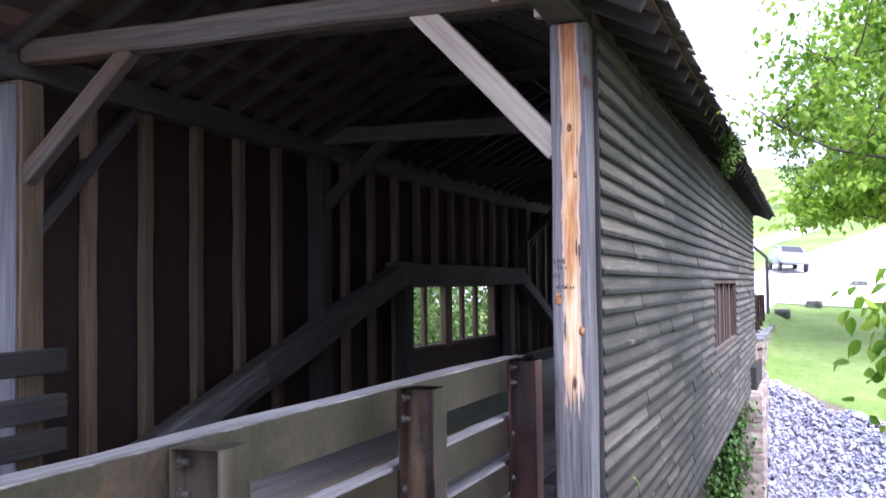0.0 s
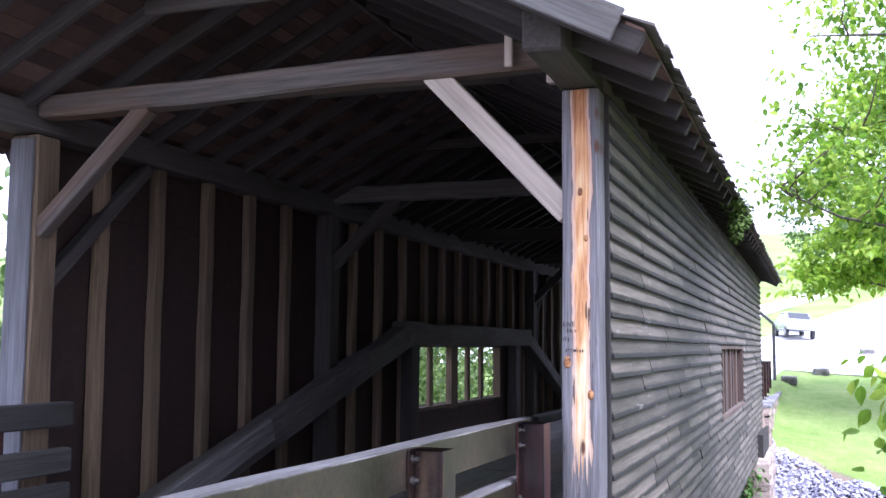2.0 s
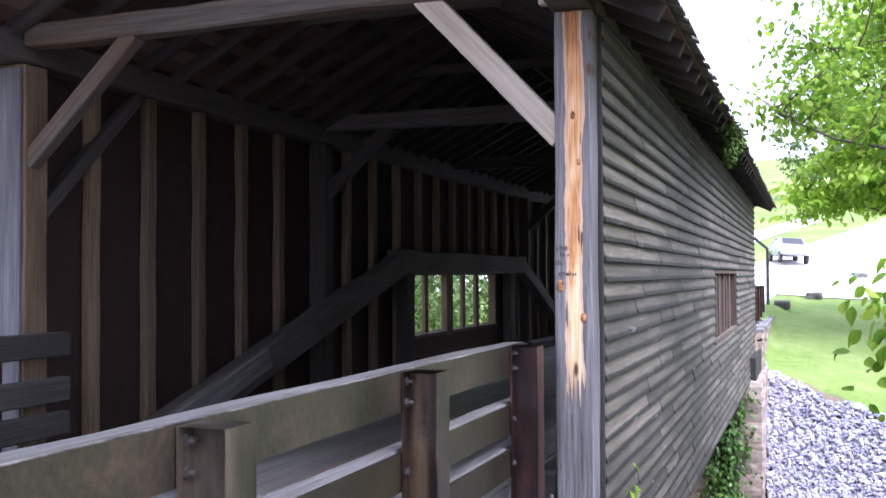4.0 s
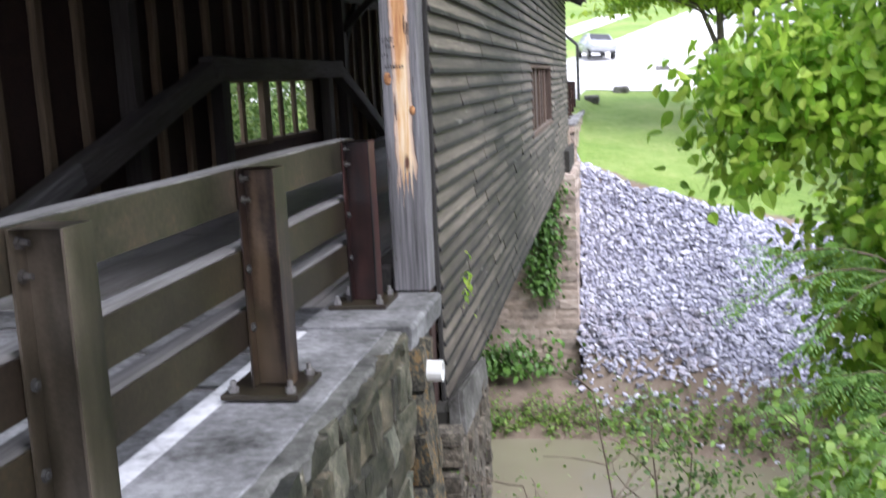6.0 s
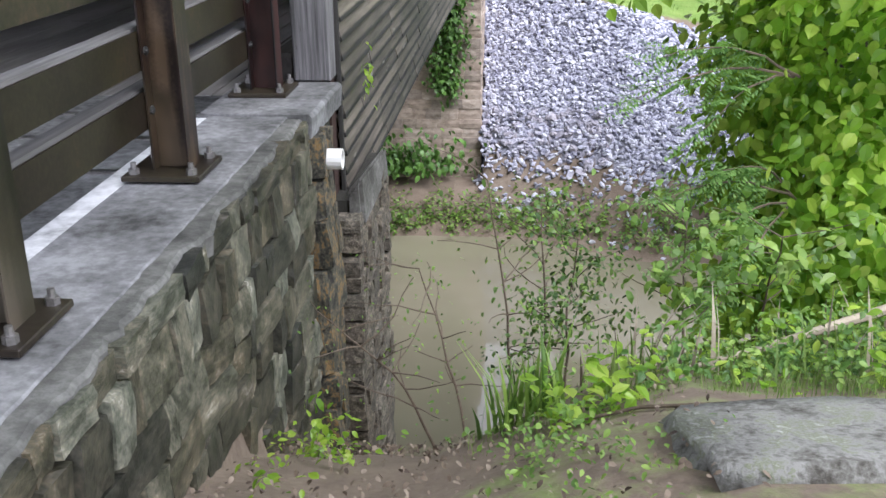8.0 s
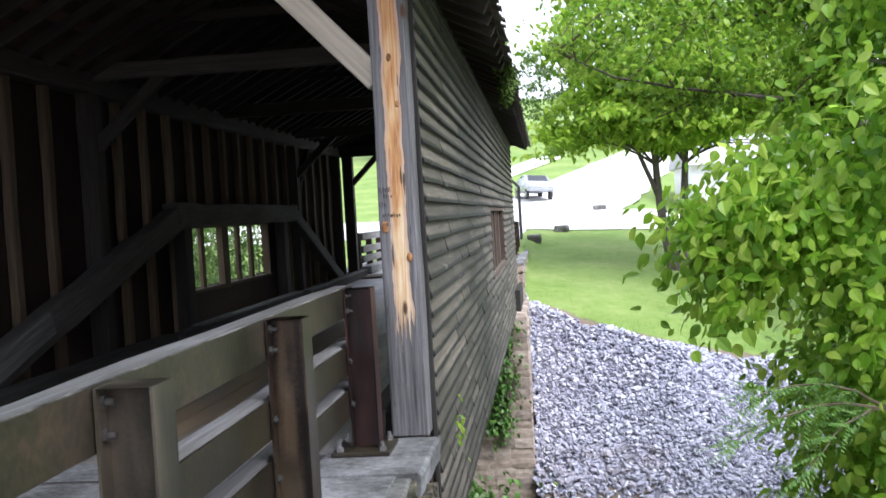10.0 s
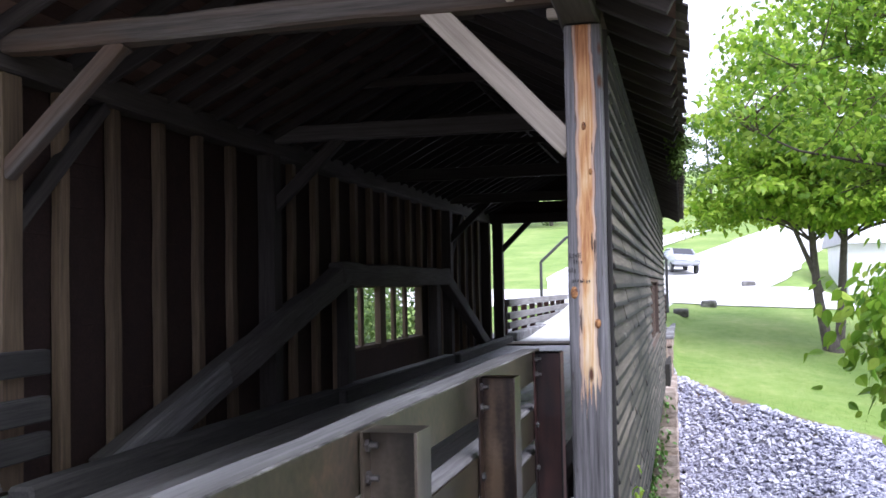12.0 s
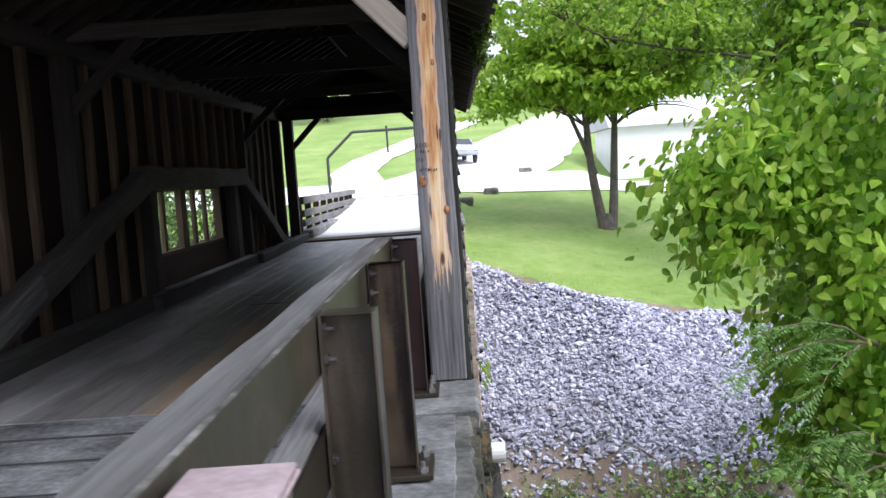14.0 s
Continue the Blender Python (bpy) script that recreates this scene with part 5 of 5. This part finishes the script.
limbs.append(([Vector(c) for c in ((6.2, 5.6, 3.6), (4.8, 4.4, 4.1), (3.4, 3.4, 4.3), (2.2, 3.2, 4.5), (1.5, 3.2, 4.55))], [0.05, 0.04, 0.028, 0.016, 0.006]))
for k in range(7):
    o = Vector((rr.uniform(5.6, 6.3), rr.uniform(4.6, 6.0), rr.uniform(2.4, 4.8)))
    e = Vector((rr.uniform(1.6, 3.0), rr.uniform(3.0, 3.8), o.z + rr.uniform(-0.2, 1.1)))
    lp = [o.lerp(e, i / 7) + Vector((0, rr.gauss(0, 0.09), rr.gauss(0, 0.09) + 0.35 * math.sin(math.pi * i / 7))) for i in range(8)]
    limbs.append((lp, [0.032 - 0.0038 * i for i in range(8)]))
cen = []
for lp, lr in limbs:
    part("limb", tube(lp, lr, 7), M_BARK, over)
    for p, q in zip(lp[1:], lp[2:]):
        for k in range(4):
            o = p.lerp(q, rr.random())
            a = rr.uniform(0, 6.283)
            tp, tr = branch(rr, o, (math.cos(a) - 0.3, 0.6 * math.sin(a), rr.uniform(0.0, 0.9)), rr.uniform(0.35, 0.9), 0.011, 0.003, 0.2, 4)
            if tp[-1].x < 1.0 + 0.45 * max(0.0, tp[-1].z - 3.6):
                continue
            part("twig", tube(tp, tr, 5), M_TWIG, over)
            cen += tp[1:]
cen += [Vector((rr.uniform(1.2, 5.5), rr.uniform(2.9, 5.5), rr.uniform(3.0, 5.8))) for _ in range(260)]
cen = [c for c in cen if c.x > 1.05 + 0.42 * max(0.0, c.z - 3.6) + 0.3 * noise.noise(c)]
v, fc = foliage(cen, 0.19, 24, 0.09, rr, 0.5)
part("crown", mesh_from("crown", v, fc, M_LIMBLEAF), M_LIMBLEAF, over)

# feathery compound-leaved branches in front of it
def frond(verts, faces, rr, root, tip, leaflet, pairs):
    """A drooping compound leaf: narrow leaflets in flat pairs along its rib."""
    d = tip - root
    side = d.cross(Vector((0, 0, 1))).normalized()
    for k in range(pairs):
        u = (k + 0.5) / pairs
        c = root + d * u + Vector((0, 0, -0.10 * d.length * u * u))
        for s in (-1, 1):
            w = (side * s + d.normalized() * 0.55 + Vector((rr.gauss(0, 0.1), rr.gauss(0, 0.1), -0.25 + rr.gauss(0, 0.15)))).normalized()
            ln = leaflet * (1 - 0.55 * abs(u - 0.4)) * rr.uniform(0.8, 1.15)
            a = w.cross(Vector((0, 0, 1))).normalized() * ln * 0.17
            b = len(verts)
            verts += [c, c + w * ln * 0.45 + a, c + w * ln, c + w * ln * 0.45 - a]
            faces.append((b, b + 1, b + 2, b + 3))


def locust(label, root, tips, seed):
    rr = random.Random(seed)
    t = thing("locust_spray", label, "branches", root)
    verts, faces = [], []
    for tip in tips:
        p, q = Vector(root), Vector(tip)
        n = 7
        pts = [p.lerp(q, k / n) + Vector((rr.gauss(0, 0.02), rr.gauss(0, 0.02), 0.14 * math.sin(math.pi * k / n))) for k in range(n + 1)]
        part("stem", tube(pts, [0.013 - 0.0014 * k for k in range(n + 1)], 5), M_TWIG, t)
        for k in range(2, n + 1):
            for _ in range(6):
                way = Vector((-rr.uniform(0.3, 1.0), rr.gauss(0, 0.5), rr.gauss(-0.15, 0.3))).normalized()
                frond(verts, faces, rr, pts[k], pts[k] + way * rr.uniform(0.22, 0.36), 0.07, 9)
    part("leaves", mesh_from("leaves", verts, faces, M_FERN), M_FERN, t)


M_FERN = island_mat("feathery_leaf", [(0.0, (0.10, 0.21, 0.05)), (0.5, (0.18, 0.33, 0.08)), (1.0, (0.30, 0.46, 0.14))], 0.5, 0, 8.0, 0.5)
locust("feathery fine-leaved branches over the creek", (3.6, 1.1, -0.2), [(2.25, 0.35, -0.22), (2.5, 0.6, 0.05), (2.8, 0.4, -0.45)], 133)
locust("drooping feathery branches low over the bank", (3.7, 1.0, -1.2), [(2.55, 0.3, -0.95), (2.7, 0.1, -1.35), (3.0, 0.5, -0.8), (2.9, -0.2, -1.6)], 134)


def sapling(x, y, h, seed, lean=(0, 0, 1), leafs=9, size=0.06, mat=None, name="sapling", label="thin bare-stemmed sapling on the bank"):
    rr = random.Random(seed)
    z = ground_z(x, y) - 0.03
    pts, rd = branch(rr, (x, y, z), lean, h, 0.011, 0.004, 0.10, 8)
    stems = [(pts, rd)]
    cen = [pts[-1], pts[-2]]
    for p in pts[3:]:
        for _ in range(2):
            a = rr.uniform(0, 6.283)
            b = branch(rr, p, (math.cos(a), math.sin(a), 0.35), rr.uniform(0.2, 0.55), 0.005, 0.002, 0.2, 4)
            stems.append(b)
            cen += b[0][2:]
    return leafy_mass(name, label, "sapling", cen, leafs, 0.09, size, mat or M_WEED, seed + 1, stems, (x, y, z), M_TWIG)


sapling(1.36, -1.5, 1.7, 201, (0, 0.05, 1), 3, 0.032)
sapling(1.70, -1.35, 1.35, 205, (-0.05, 0, 1), 8, 0.045)
sapling(1.73, -1.30, 1.15, 208, (0.04, 0, 1), 26, 0.045, M_VINE, label="sapling wrapped in a dark leafy vine")
sapling(0.98, -1.75, 1.1, 211, (-0.3, 0.1, 1), 3, 0.028)
sapling(1.15, -1.7, 1.2, 215, (-0.45, 0.1, 1), 3, 0.028)
sapling(2.4, -1.5, 1.0, 219, (0.1, 0, 1), 5, 0.08)
sapling(2.9, -1.1, 1.3, 223, (0.1, 0, 1), 7, 0.09)


def weeds(name, label, area, n, size, mat, seed, height=0.35, per=9, kind="stuff"):
    """Low broad-leaved plants over a patch: short stalks with leaves up them."""
    rr = random.Random(seed)
    verts, faces = [], []
    for _ in range(n):
        x, y = area(rr)
        z = ground_z(x, y)
        h = height * rr.uniform(0.4, 1.3)
        dx, dy = rr.gauss(0, 0.18), rr.gauss(0, 0.18)
        for k in range(per):
            u = (k + rr.random()) / per
            leaf(verts, faces, Vector((x + dx * u + rr.gauss(0, 0.05), y + dy * u + rr.gauss(0, 0.05), z + h * u)), size * rr.uniform(0.6, 1.3), rr, 0.1)
    ob = new(name, mesh_from(name, verts, faces, mat))
    return tagged(ob, label, "plants", kind=kind)


def near_bank(q):
    y = q.uniform(-2.9, 0.3)
    return 1.95 + 0.12 * (y + 2.9) + 3 * q.random() ** 0.7, y


weeds("bank_weeds", "low broad-leaved green weeds on the near bank", near_bank, 150, 0.075, M_LEAF, 301, 0.28, 10)
weeds("bank_weeds", "fine-leaved darker weeds on the near bank", near_bank, 620, 0.045, M_WEED, 306, 0.30, 14)
weeds("bank_weeds", "low blue-green creeping weeds on the bank", near_bank, 260, 0.06, M_IVY, 307, 0.22, 10)
weeds("bank_weeds", "bright young weeds beside the wall foot", lambda q: (q.uniform(0.3, 0.7), q.uniform(-3.9, -2.4)), 16, 0.05, M_LEAF, 302, 0.16, 8)
weeds("bank_weeds", "green weeds along the far water edge", lambda q: (lambda u: (u, 16.0 - 0.42 * max(0.0, min(u - 1.2, 3.2)) + abs(q.gauss(0, 0.45))))(q.uniform(-2.2, 7)), 420, 0.10, M_WEED, 303, 0.38, 9)
weeds("bank_weeds", "tall bright weeds by the path edge", lambda q: (q.uniform(1.6, 1.95), q.uniform(-3.3, -2.7)), 15, 0.08, M_LEAF, 304, 0.24, 9)
weeds("bank_weeds", "small mixed weeds by the path edge", lambda q: (q.uniform(1.35, 1.95), q.uniform(-4.4, -2.6)), 60, 0.035, M_WEED, 308, 0.16, 10)
weeds("bank_weeds", "rough plants behind the creekside tree", lambda q: (q.uniform(4, 12), q.uniform(-4, 6)), 700, 0.14, M_WEED, 305, 0.8, 9)


def blades(name, label, area, n, h, mat, seed):
    rr = random.Random(seed)
    verts, faces = [], []
    for _ in range(n):
        x, y = area(rr)
        z = ground_z(x, y) - 0.01
        a, hh, w = rr.uniform(0, 6.283), h * rr.uniform(0.5, 1.3), h * rr.uniform(0.015, 0.035)
        dx, dy, l = math.cos(a), math.sin(a), rr.uniform(0.1, 0.6) * hh
        b = len(verts)
        verts += [(x - dy * w, y + dx * w, z), (x + dy * w, y - dx * w, z), (x + dx * l * 0.4 + dy * w * 0.7, y + dy * l * 0.4 - dx * w * 0.7, z + hh * 0.6), (x + dx * l * 0.4 - dy * w * 0.7, y + dy * l * 0.4 + dx * w * 0.7, z + hh * 0.6), (x + dx * l, y + dy * l, z + hh)]
        faces += [(b, b + 1, b + 2, b + 3), (b + 3, b + 2, b + 4)]
    ob = new(name, mesh_from(name, verts, faces, mat))
    return tagged(ob, label, "grass", kind="stuff")


blades("long_grass", "tuft of long arching grass on the bank", lambda q: (1.5 + q.gauss(0, 0.09), -2.7 + q.gauss(0, 0.10)), 70, 0.42, M_WEED, 401)
blades("long_grass", "loose arching grass among the bank weeds", lambda q: (q.uniform(1.8, 3.8), q.uniform(-3.0, -0.8)), 170, 0.3, M_GRASS, 404)
blades("dry_stalks", "dry tan stalks among the bank weeds", lambda q: (q.uniform(1.8, 3.9), q.uniform(-2.6, -0.6)), 60, 0.42, M_DEADWOOD, 405)


def lawn(q):
    x = q.uniform(0.5, 14)
    return x, bank_top(x)[1] + 0.2 + 16 * q.random() ** 1.6


blades("lawn_grass", "short mown lawn grass on the slope", lawn, 30000, 0.07, M_GRASS, 402)
blades("lawn_grass", "thin grass on the near bank", lambda q: (q.uniform(1.2, 4), q.choice((q.uniform(-8, -4.7), q.uniform(-3.2, -2)))), 4000, 0.09, M_GRASS, 403)


def ivy(name, label, place, n, size, mat, seed):
    rr = random.Random(seed)
    verts, faces = [], []
    for _ in range(n):
        leaf(verts, faces, Vector(place(rr)), size * rr.uniform(0.6, 1.3), rr, 0.6)
    return tagged(new(name, mesh_from(name, verts, faces, mat)), label, "ivy", kind="stuff")


def on_pier(q):
    t = q.random()
    return (-0.35 - 0.12 * t + q.gauss(0, 0.26), 18.3 - abs(q.gauss(0, 0.10)), -1.0 - 3.0 * t + q.gauss(0, 0.12))


ivy("ivy", "dark green ivy climbing the far stone abutment", on_pier, 1500, 0.14, M_IVY, 501)
ivy("ivy", "green ferns at the foot of the abutment", lambda q: (-1.6 + q.gauss(0, 0.7), 18.2 - abs(q.gauss(0, 0.4)), -5.9 + abs(q.gauss(0, 0.4))), 700, 0.2, M_IVY, 502)
ivy("creeper_sprig", "yellow-green creeper sprig against the clapboards", lambda q: (0.24 + abs(q.gauss(0, 0.03)), 0.55 + q.gauss(0, 0.06), -0.05 + q.gauss(0, 0.12)), 22, 0.06, M_LEAF, 503)
ivy("wall_plant", "small green plant growing at the wall foot", lambda q: (0.35 + abs(q.gauss(0, 0.08)), -2.5 + q.gauss(0, 0.15), -1.5 + q.gauss(0, 0.15)), 90, 0.07, M_LEAF, 504)

# leaf litter and sticks on the near bank
rr = random.Random(601)
v, fc = [], []
for _ in range(1500):
    x, y = rr.uniform(0.25, 2.2), rr.uniform(-4.5, -0.3)
    leaf(v, fc, Vector((x, y, ground_z(x, y) + rr.uniform(0.02, 0.09))), rr.uniform(0.018, 0.042), rr, 0.25)
M_LITTER = island_mat("leaf_litter", [(0.0, (0.05, 0.034, 0.024)), (0.5, (0.13, 0.095, 0.066)), (1.0, (0.25, 0.20, 0.15))], 0.9)
tagged(new("leaf_litter", mesh_from("leaf_litter", v, fc, M_LITTER)), "brown dead leaves on the bare bank", "leaf litter", kind="stuff")
branch_log = thing("fallen_branch", "bleached fallen branch lying across the weeds", "branch", (3.2, -2.0, -0.9))
part("branch_wood", tube([(x, y, ground_z(x, y) + h) for x, y, h in ((2.35, -2.15, 0.03), (2.7, -2.0, 0.12), (3.1, -1.9, 0.22), (3.7, -1.7, 0.3))], [0.012, 0.02, 0.026, 0.035], 7), M_DEADWOOD, branch_log)
stick = thing("fallen_branch", "thin dark stick lying on the flat rock", "branch", (2.2, -3.2, -0.8))
part("branch_wood", tube([(x, y, ground_z(x, y) + 0.03) for x, y in ((1.7, -3.2), (1.95, -3.3), (2.25, -3.5))], [0.008, 0.01, 0.008], 6), M_TWIG, stick)


def boulder(name, label, x, y, sx, sy, sz, seed, mat, sink=0.3, rz=0.0, tilt=0.0):
    me = stone_mesh(name, mat, seed, sx, sy, sz, 0.07, 5)
    for p in me.polygons:
        p.use_smooth = True
    ob = part(name, me, mat, None, "", pose(x, y, ground_z(x, y) + sz * (0.5 - sink), tilt, 0, rz))
    return tagged(ob, label, "rock")


boulder("flat_rock", "large flat grey rock ledge on the bank", 3.05, -3.9, 1.9, 0.72, 0.3, 701, M_LEDGE, 0.87, 4, -15)
for x, y, s in ((1.7, 37.0, 0.46), (3.76, 44.3, 0.45), (0.55, 33.5, 0.42), (8.5, 37.3, 0.4)):
    boulder("roadside_rock", "dark grey rock marking the road edge", x, y, s * 1.2, s, s * 0.7, 702 + int(x * 10), M_ROCK, 0.25)

# ---- trees seen through the window and past the left post ----
def wild_tree(x, y, z, h, rad, seed, n=150, size=0.26):
    rr = random.Random(seed)
    t = thing("wild_tree", "dense green woodland tree beside the bridge", "tree", (x, y, z), "trees beside the bridge")
    pts, rd = branch(rr, (x, y, z), (0, 0, 1), h * 0.8, 0.2, 0.06, 0.05, 8)
    part("trunk", tube(pts, rd, 8), M_BARK, t)
    cen = [in_ellipsoid(rr, (x, y, z + h * 0.55), (rad, rad, h * 0.5), 0.35) for _ in range(n)]
    v, fc = foliage(cen, 0.45, 30, size, rr, 0.6)
    part("crown", mesh_from("crown", v, fc, M_WOODS), M_WOODS, t)


for i, (x, y, h, rad) in enumerate(((-11, 20, 12, 3.6), (-14, 27, 13, 4.2), (-10, 12, 10, 3.2), (-12, 4, 11, 3.4), (-16, 35, 13, 4.5), (-9.5, -1.0, 9, 2.6), (-20, 45, 14, 5))):
    wild_tree(x, y, ground_z(x, y) - 0.2, h + (4 if y < 20 else 0), rad, 800 + i)
for i, (x, y, h, rad) in enumerate(((11.5, 22, 11, 3.6), (9.5, 12, 12, 3.0), (-24, 75, 12, 5), (-12, 95, 12, 5), (4, 110, 12, 6), (22, 78, 13, 6), (34, 62, 13, 6), (30, 105, 14, 7), (16, 118, 13, 6), (17, 90, 13, 5), (23, 96, 14, 6), (27, 86, 13, 5), (40, 84, 14, 6))):
    wild_tree(x, y, ground_z(x, y) - 0.2, h, rad, 850 + i, 130, 0.3 if y < 60 else 0.5)

for i, (x, y, w) in enumerate(((-9.0, 19.0, 2.0), (-11.0, 24.0, 2.6), (-8.2, 14.0, 1.7), (-13.5, 31.0, 3.0), (-8.6, 27.5, 1.8))):
    rr = random.Random(860 + i)
    z = ground_z(x, y)
    cen = [in_ellipsoid(rr, (x, y, max(z, -2.0) + 2.2), (w, w, 3.4), 0.2) for _ in range(110)]
    stems = [branch(rr, (x + rr.gauss(0, 0.3), y + rr.gauss(0, 0.3), z - 0.1), (rr.gauss(0, 0.2), rr.gauss(0, 0.2), 1), 3.0 + max(0.0, -2 - z), 0.05, 0.015, 0.1, 6) for _ in range(4)]
    leafy_mass("thicket_shrub", "tall green thicket shrub beside the bridge", "shrub", cen, 34, 0.36, 0.2, M_WOODS, 870 + i, stems, (x, y, z))

# unseen broad tree added behind the path, its crown placed to shade the near end
rr = random.Random(881)
shade = thing("shade_tree", "unseen broad leafy tree added to shade the bridge approach", "tree", (4.6, -11.5, -0.3))
pts, rd = branch(rr, (4.6, -11.5, -0.4), (-0.18, 0.12, 1), 8.0, 0.3, 0.12, 0.04, 8)
part("trunk", tube(pts, rd, 9), M_BARK, shade)
cen = [in_ellipsoid(rr, (1.6, -7.5, 9.5), (5.2, 5.2, 2.8), 0.2) for _ in range(480)]
for k in range(8):
    pts, rd = branch(rr, (3.6, -10.6, 4.5 + 0.4 * k), (math.cos(k * 0.8), math.sin(k * 0.8), 0.6), 5.0, 0.09, 0.02, 0.1, 6)
    part("limb", tube(pts, rd, 6), M_BARK, shade)
v, fc = foliage(cen, 0.5, 30, 0.26, rr, 0.5)
part("crown", mesh_from("crown", v, fc, M_LEAF_TREE), M_LEAF_TREE, shade)

# ---- height gate, house, car ----
gate = thing("height_gate", "dark steel height-limit gate over the road", "gate", (-2.4, 33.3, 0))
zg = road_z(33.3)
for p, q in (((-4.85, 33.3, zg - 0.1), (-4.85, 33.3, 2.5)), ((-4.85, 33.3, 2.5), (-3.8, 33.3, 3.46)), ((-3.8, 33.3, 3.46), (-1.0, 33.3, 3.46)), ((-1.0, 33.3, 3.46), (0.05, 33.3, 2.5)), ((0.05, 33.3, 2.5), (0.05, 33.3, zg - 0.1))):
    part("tube", tube([p, q], [0.06, 0.06], 10), M_DARKSTEEL, gate)
part("hanger", tube([(-2.42, 33.3, 3.62), (-2.42, 33.3, 2.55)], [0.045, 0.04], 8), M_DARKSTEEL, gate)

house = thing("house", "white clapboard house behind the lawn trees", "house", (11.5, 48, 0.8))
hx0, hx1, hy0, hy1 = 8.6, 18.0, 46.0, 53.0
hz = ground_z(10, 47) - 0.2
part("wall", block(hx0, hx1, hy0, hy1, hz, hz + 2.9), M_WHITEWALL, house)
for k in range(18):
    part("clapboard", block(hx0 - 0.01, hx1 + 0.01, hy0 - 0.025, hy0 - 0.002, hz + 0.1 + k * 0.155, hz + 0.1 + k * 0.155 + 0.14), M_WHITEWALL, house)
bm = bmesh.new()
vs = [bm.verts.new(c) for c in ((hx0 - 0.3, hy0 - 0.4, hz + 2.8), (hx1 + 0.3, hy0 - 0.4, hz + 2.8), (hx1 + 0.3, hy1 + 0.4, hz + 2.8), (hx0 - 0.3, hy1 + 0.4, hz + 2.8), (hx0 - 0.3, 49.5, hz + 4.9), (hx1 + 0.3, 49.5, hz + 4.9))]
for q in ((0, 1, 5, 4), (2, 3, 4, 5), (3, 0, 4), (1, 2, 5), (3, 2, 1, 0)):
    bm.faces.new([vs[i] for i in q])
part("roof", bm, M_GREYROOF, house)
for x in (15.0,):
    w = part("window", block(x, x + 0.95, hy0 - 0.06, hy0 - 0.03, hz + 1.0, hz + 2.2), M_WHITEWALL, house)
    part("pane", block(x + 0.07, x + 0.88, hy0 - 0.075, hy0 - 0.061, hz + 1.07, hz + 2.13), M_GLASS, w)


def car(x, y, rz):
    z = ground_z(x, y) + 0.14
    c = thing("car", "silver parked car on the climbing lane", "car", (x, y, z))
    m = pose(x, y, z, 4, 0, rz) @ Matrix.Scale(0.86, 4)
    bm = bmesh.new()
    prof = [(-2.2, 0.35), (-2.25, 0.75), (-1.9, 0.95), (-1.3, 1.02), (-0.6, 1.45), (0.7, 1.48), (1.5, 1.05), (2.15, 0.95), (2.25, 0.6), (2.2, 0.3)]
    rows = []
    for yy, k in ((-0.86, 0.96), (-0.8, 1.0), (0.8, 1.0), (0.86, 0.96)):
        rows.append([bm.verts.new((px * k, yy * (0.86 if pz > 1.2 else 1), pz * (1 if pz < 1 else k))) for px, pz in prof])
    for a, b in zip(rows, rows[1:]):
        for i in range(len(prof)):
            j = (i + 1) % len(prof)
            bm.faces.new((a[i], a[j], b[j], b[i]))
    bm.faces.new(rows[0][::-1])
    bm.faces.new(rows[-1])
    bmesh.ops.recalc_face_normals(bm, faces=bm.faces)
    bmesh.ops.bevel(bm, geom=bm.edges[:], offset=0.09, segments=3, affect="EDGES", clamp_overlap=True)
    for f in bm.faces:
        f.smooth = True
    part("body", bm, M_CAR, c, "", m)
    for s in (-1, 1):
        part("headlight", block(-2.27, -2.15, s * 0.62 - 0.16, s * 0.62 + 0.16, 0.66, 0.80, 0.03), M_PIPE, c, "clear headlight", m)
    for x0, x1, z0, z1, t in ((-1.22, -0.62, 1.06, 1.42, 0), (0.78, 1.42, 1.08, 1.44, 1)):
        bm = bmesh.new()
        n = 0.02
        q = [(x0, -0.66, z0 + (0 if not t else z1 - z0)), (x1, -0.6, z1 if not t else z0), (x1, 0.6, z1 if not t else z0), (x0, 0.66, z0 + (0 if not t else z1 - z0))]
        lo = [bm.verts.new(p) for p in q]
        hi = [bm.verts.new((p[0] + (-n if not t else n), p[1], p[2] + n)) for p in q]
        bm.faces.new(lo)
        bm.faces.new(hi[::-1])
        for i in range(4):
            bm.faces.new((lo[i], hi[i], hi[(i + 1) % 4], lo[(i + 1) % 4]))
        part("windscreen", bm, M_GLASS, c, "", m)
    for s in (-1, 1):
        part("side_window", block(-0.5, 0.75, s * 0.755 - 0.012, s * 0.755 + 0.012, 1.08, 1.38), M_GLASS, c, "", m)
        for wx in (-1.4, 1.4):
            wh = part("wheel", tube([(wx, s * 0.70, 0.17), (wx, s * 0.88, 0.17)], [0.33, 0.33], 18), M_TYRE, c, "", m)
            part("rim", tube([(wx, s * 0.86, 0.17), (wx, s * 0.895, 0.17)], [0.2, 0.19], 14), M_BOLT, wh, "", m)


car(0.45, 51.8, 104)

# ---- deck planks ----
r = random.Random(901)
x = -4.16
while x < -0.44:
    w = min(r.uniform(0.19, 0.24), -0.42 - x)
    y = -0.16
    while y < L_END + 0.45:
        n = min(L_END + 0.5, y + r.choice((3.0, 3.6, 4.2)))
        part("plank", bar_mesh(round(n - y, 1) - 0.006, round(w, 2) - 0.003, 0.04, M_DECK, 0.004), M_DECK, deck, "", pose(x + w / 2, (y + n) / 2, -0.118 + r.uniform(-0.003, 0.004), 0, 0, 90))
        y = n
    x += w
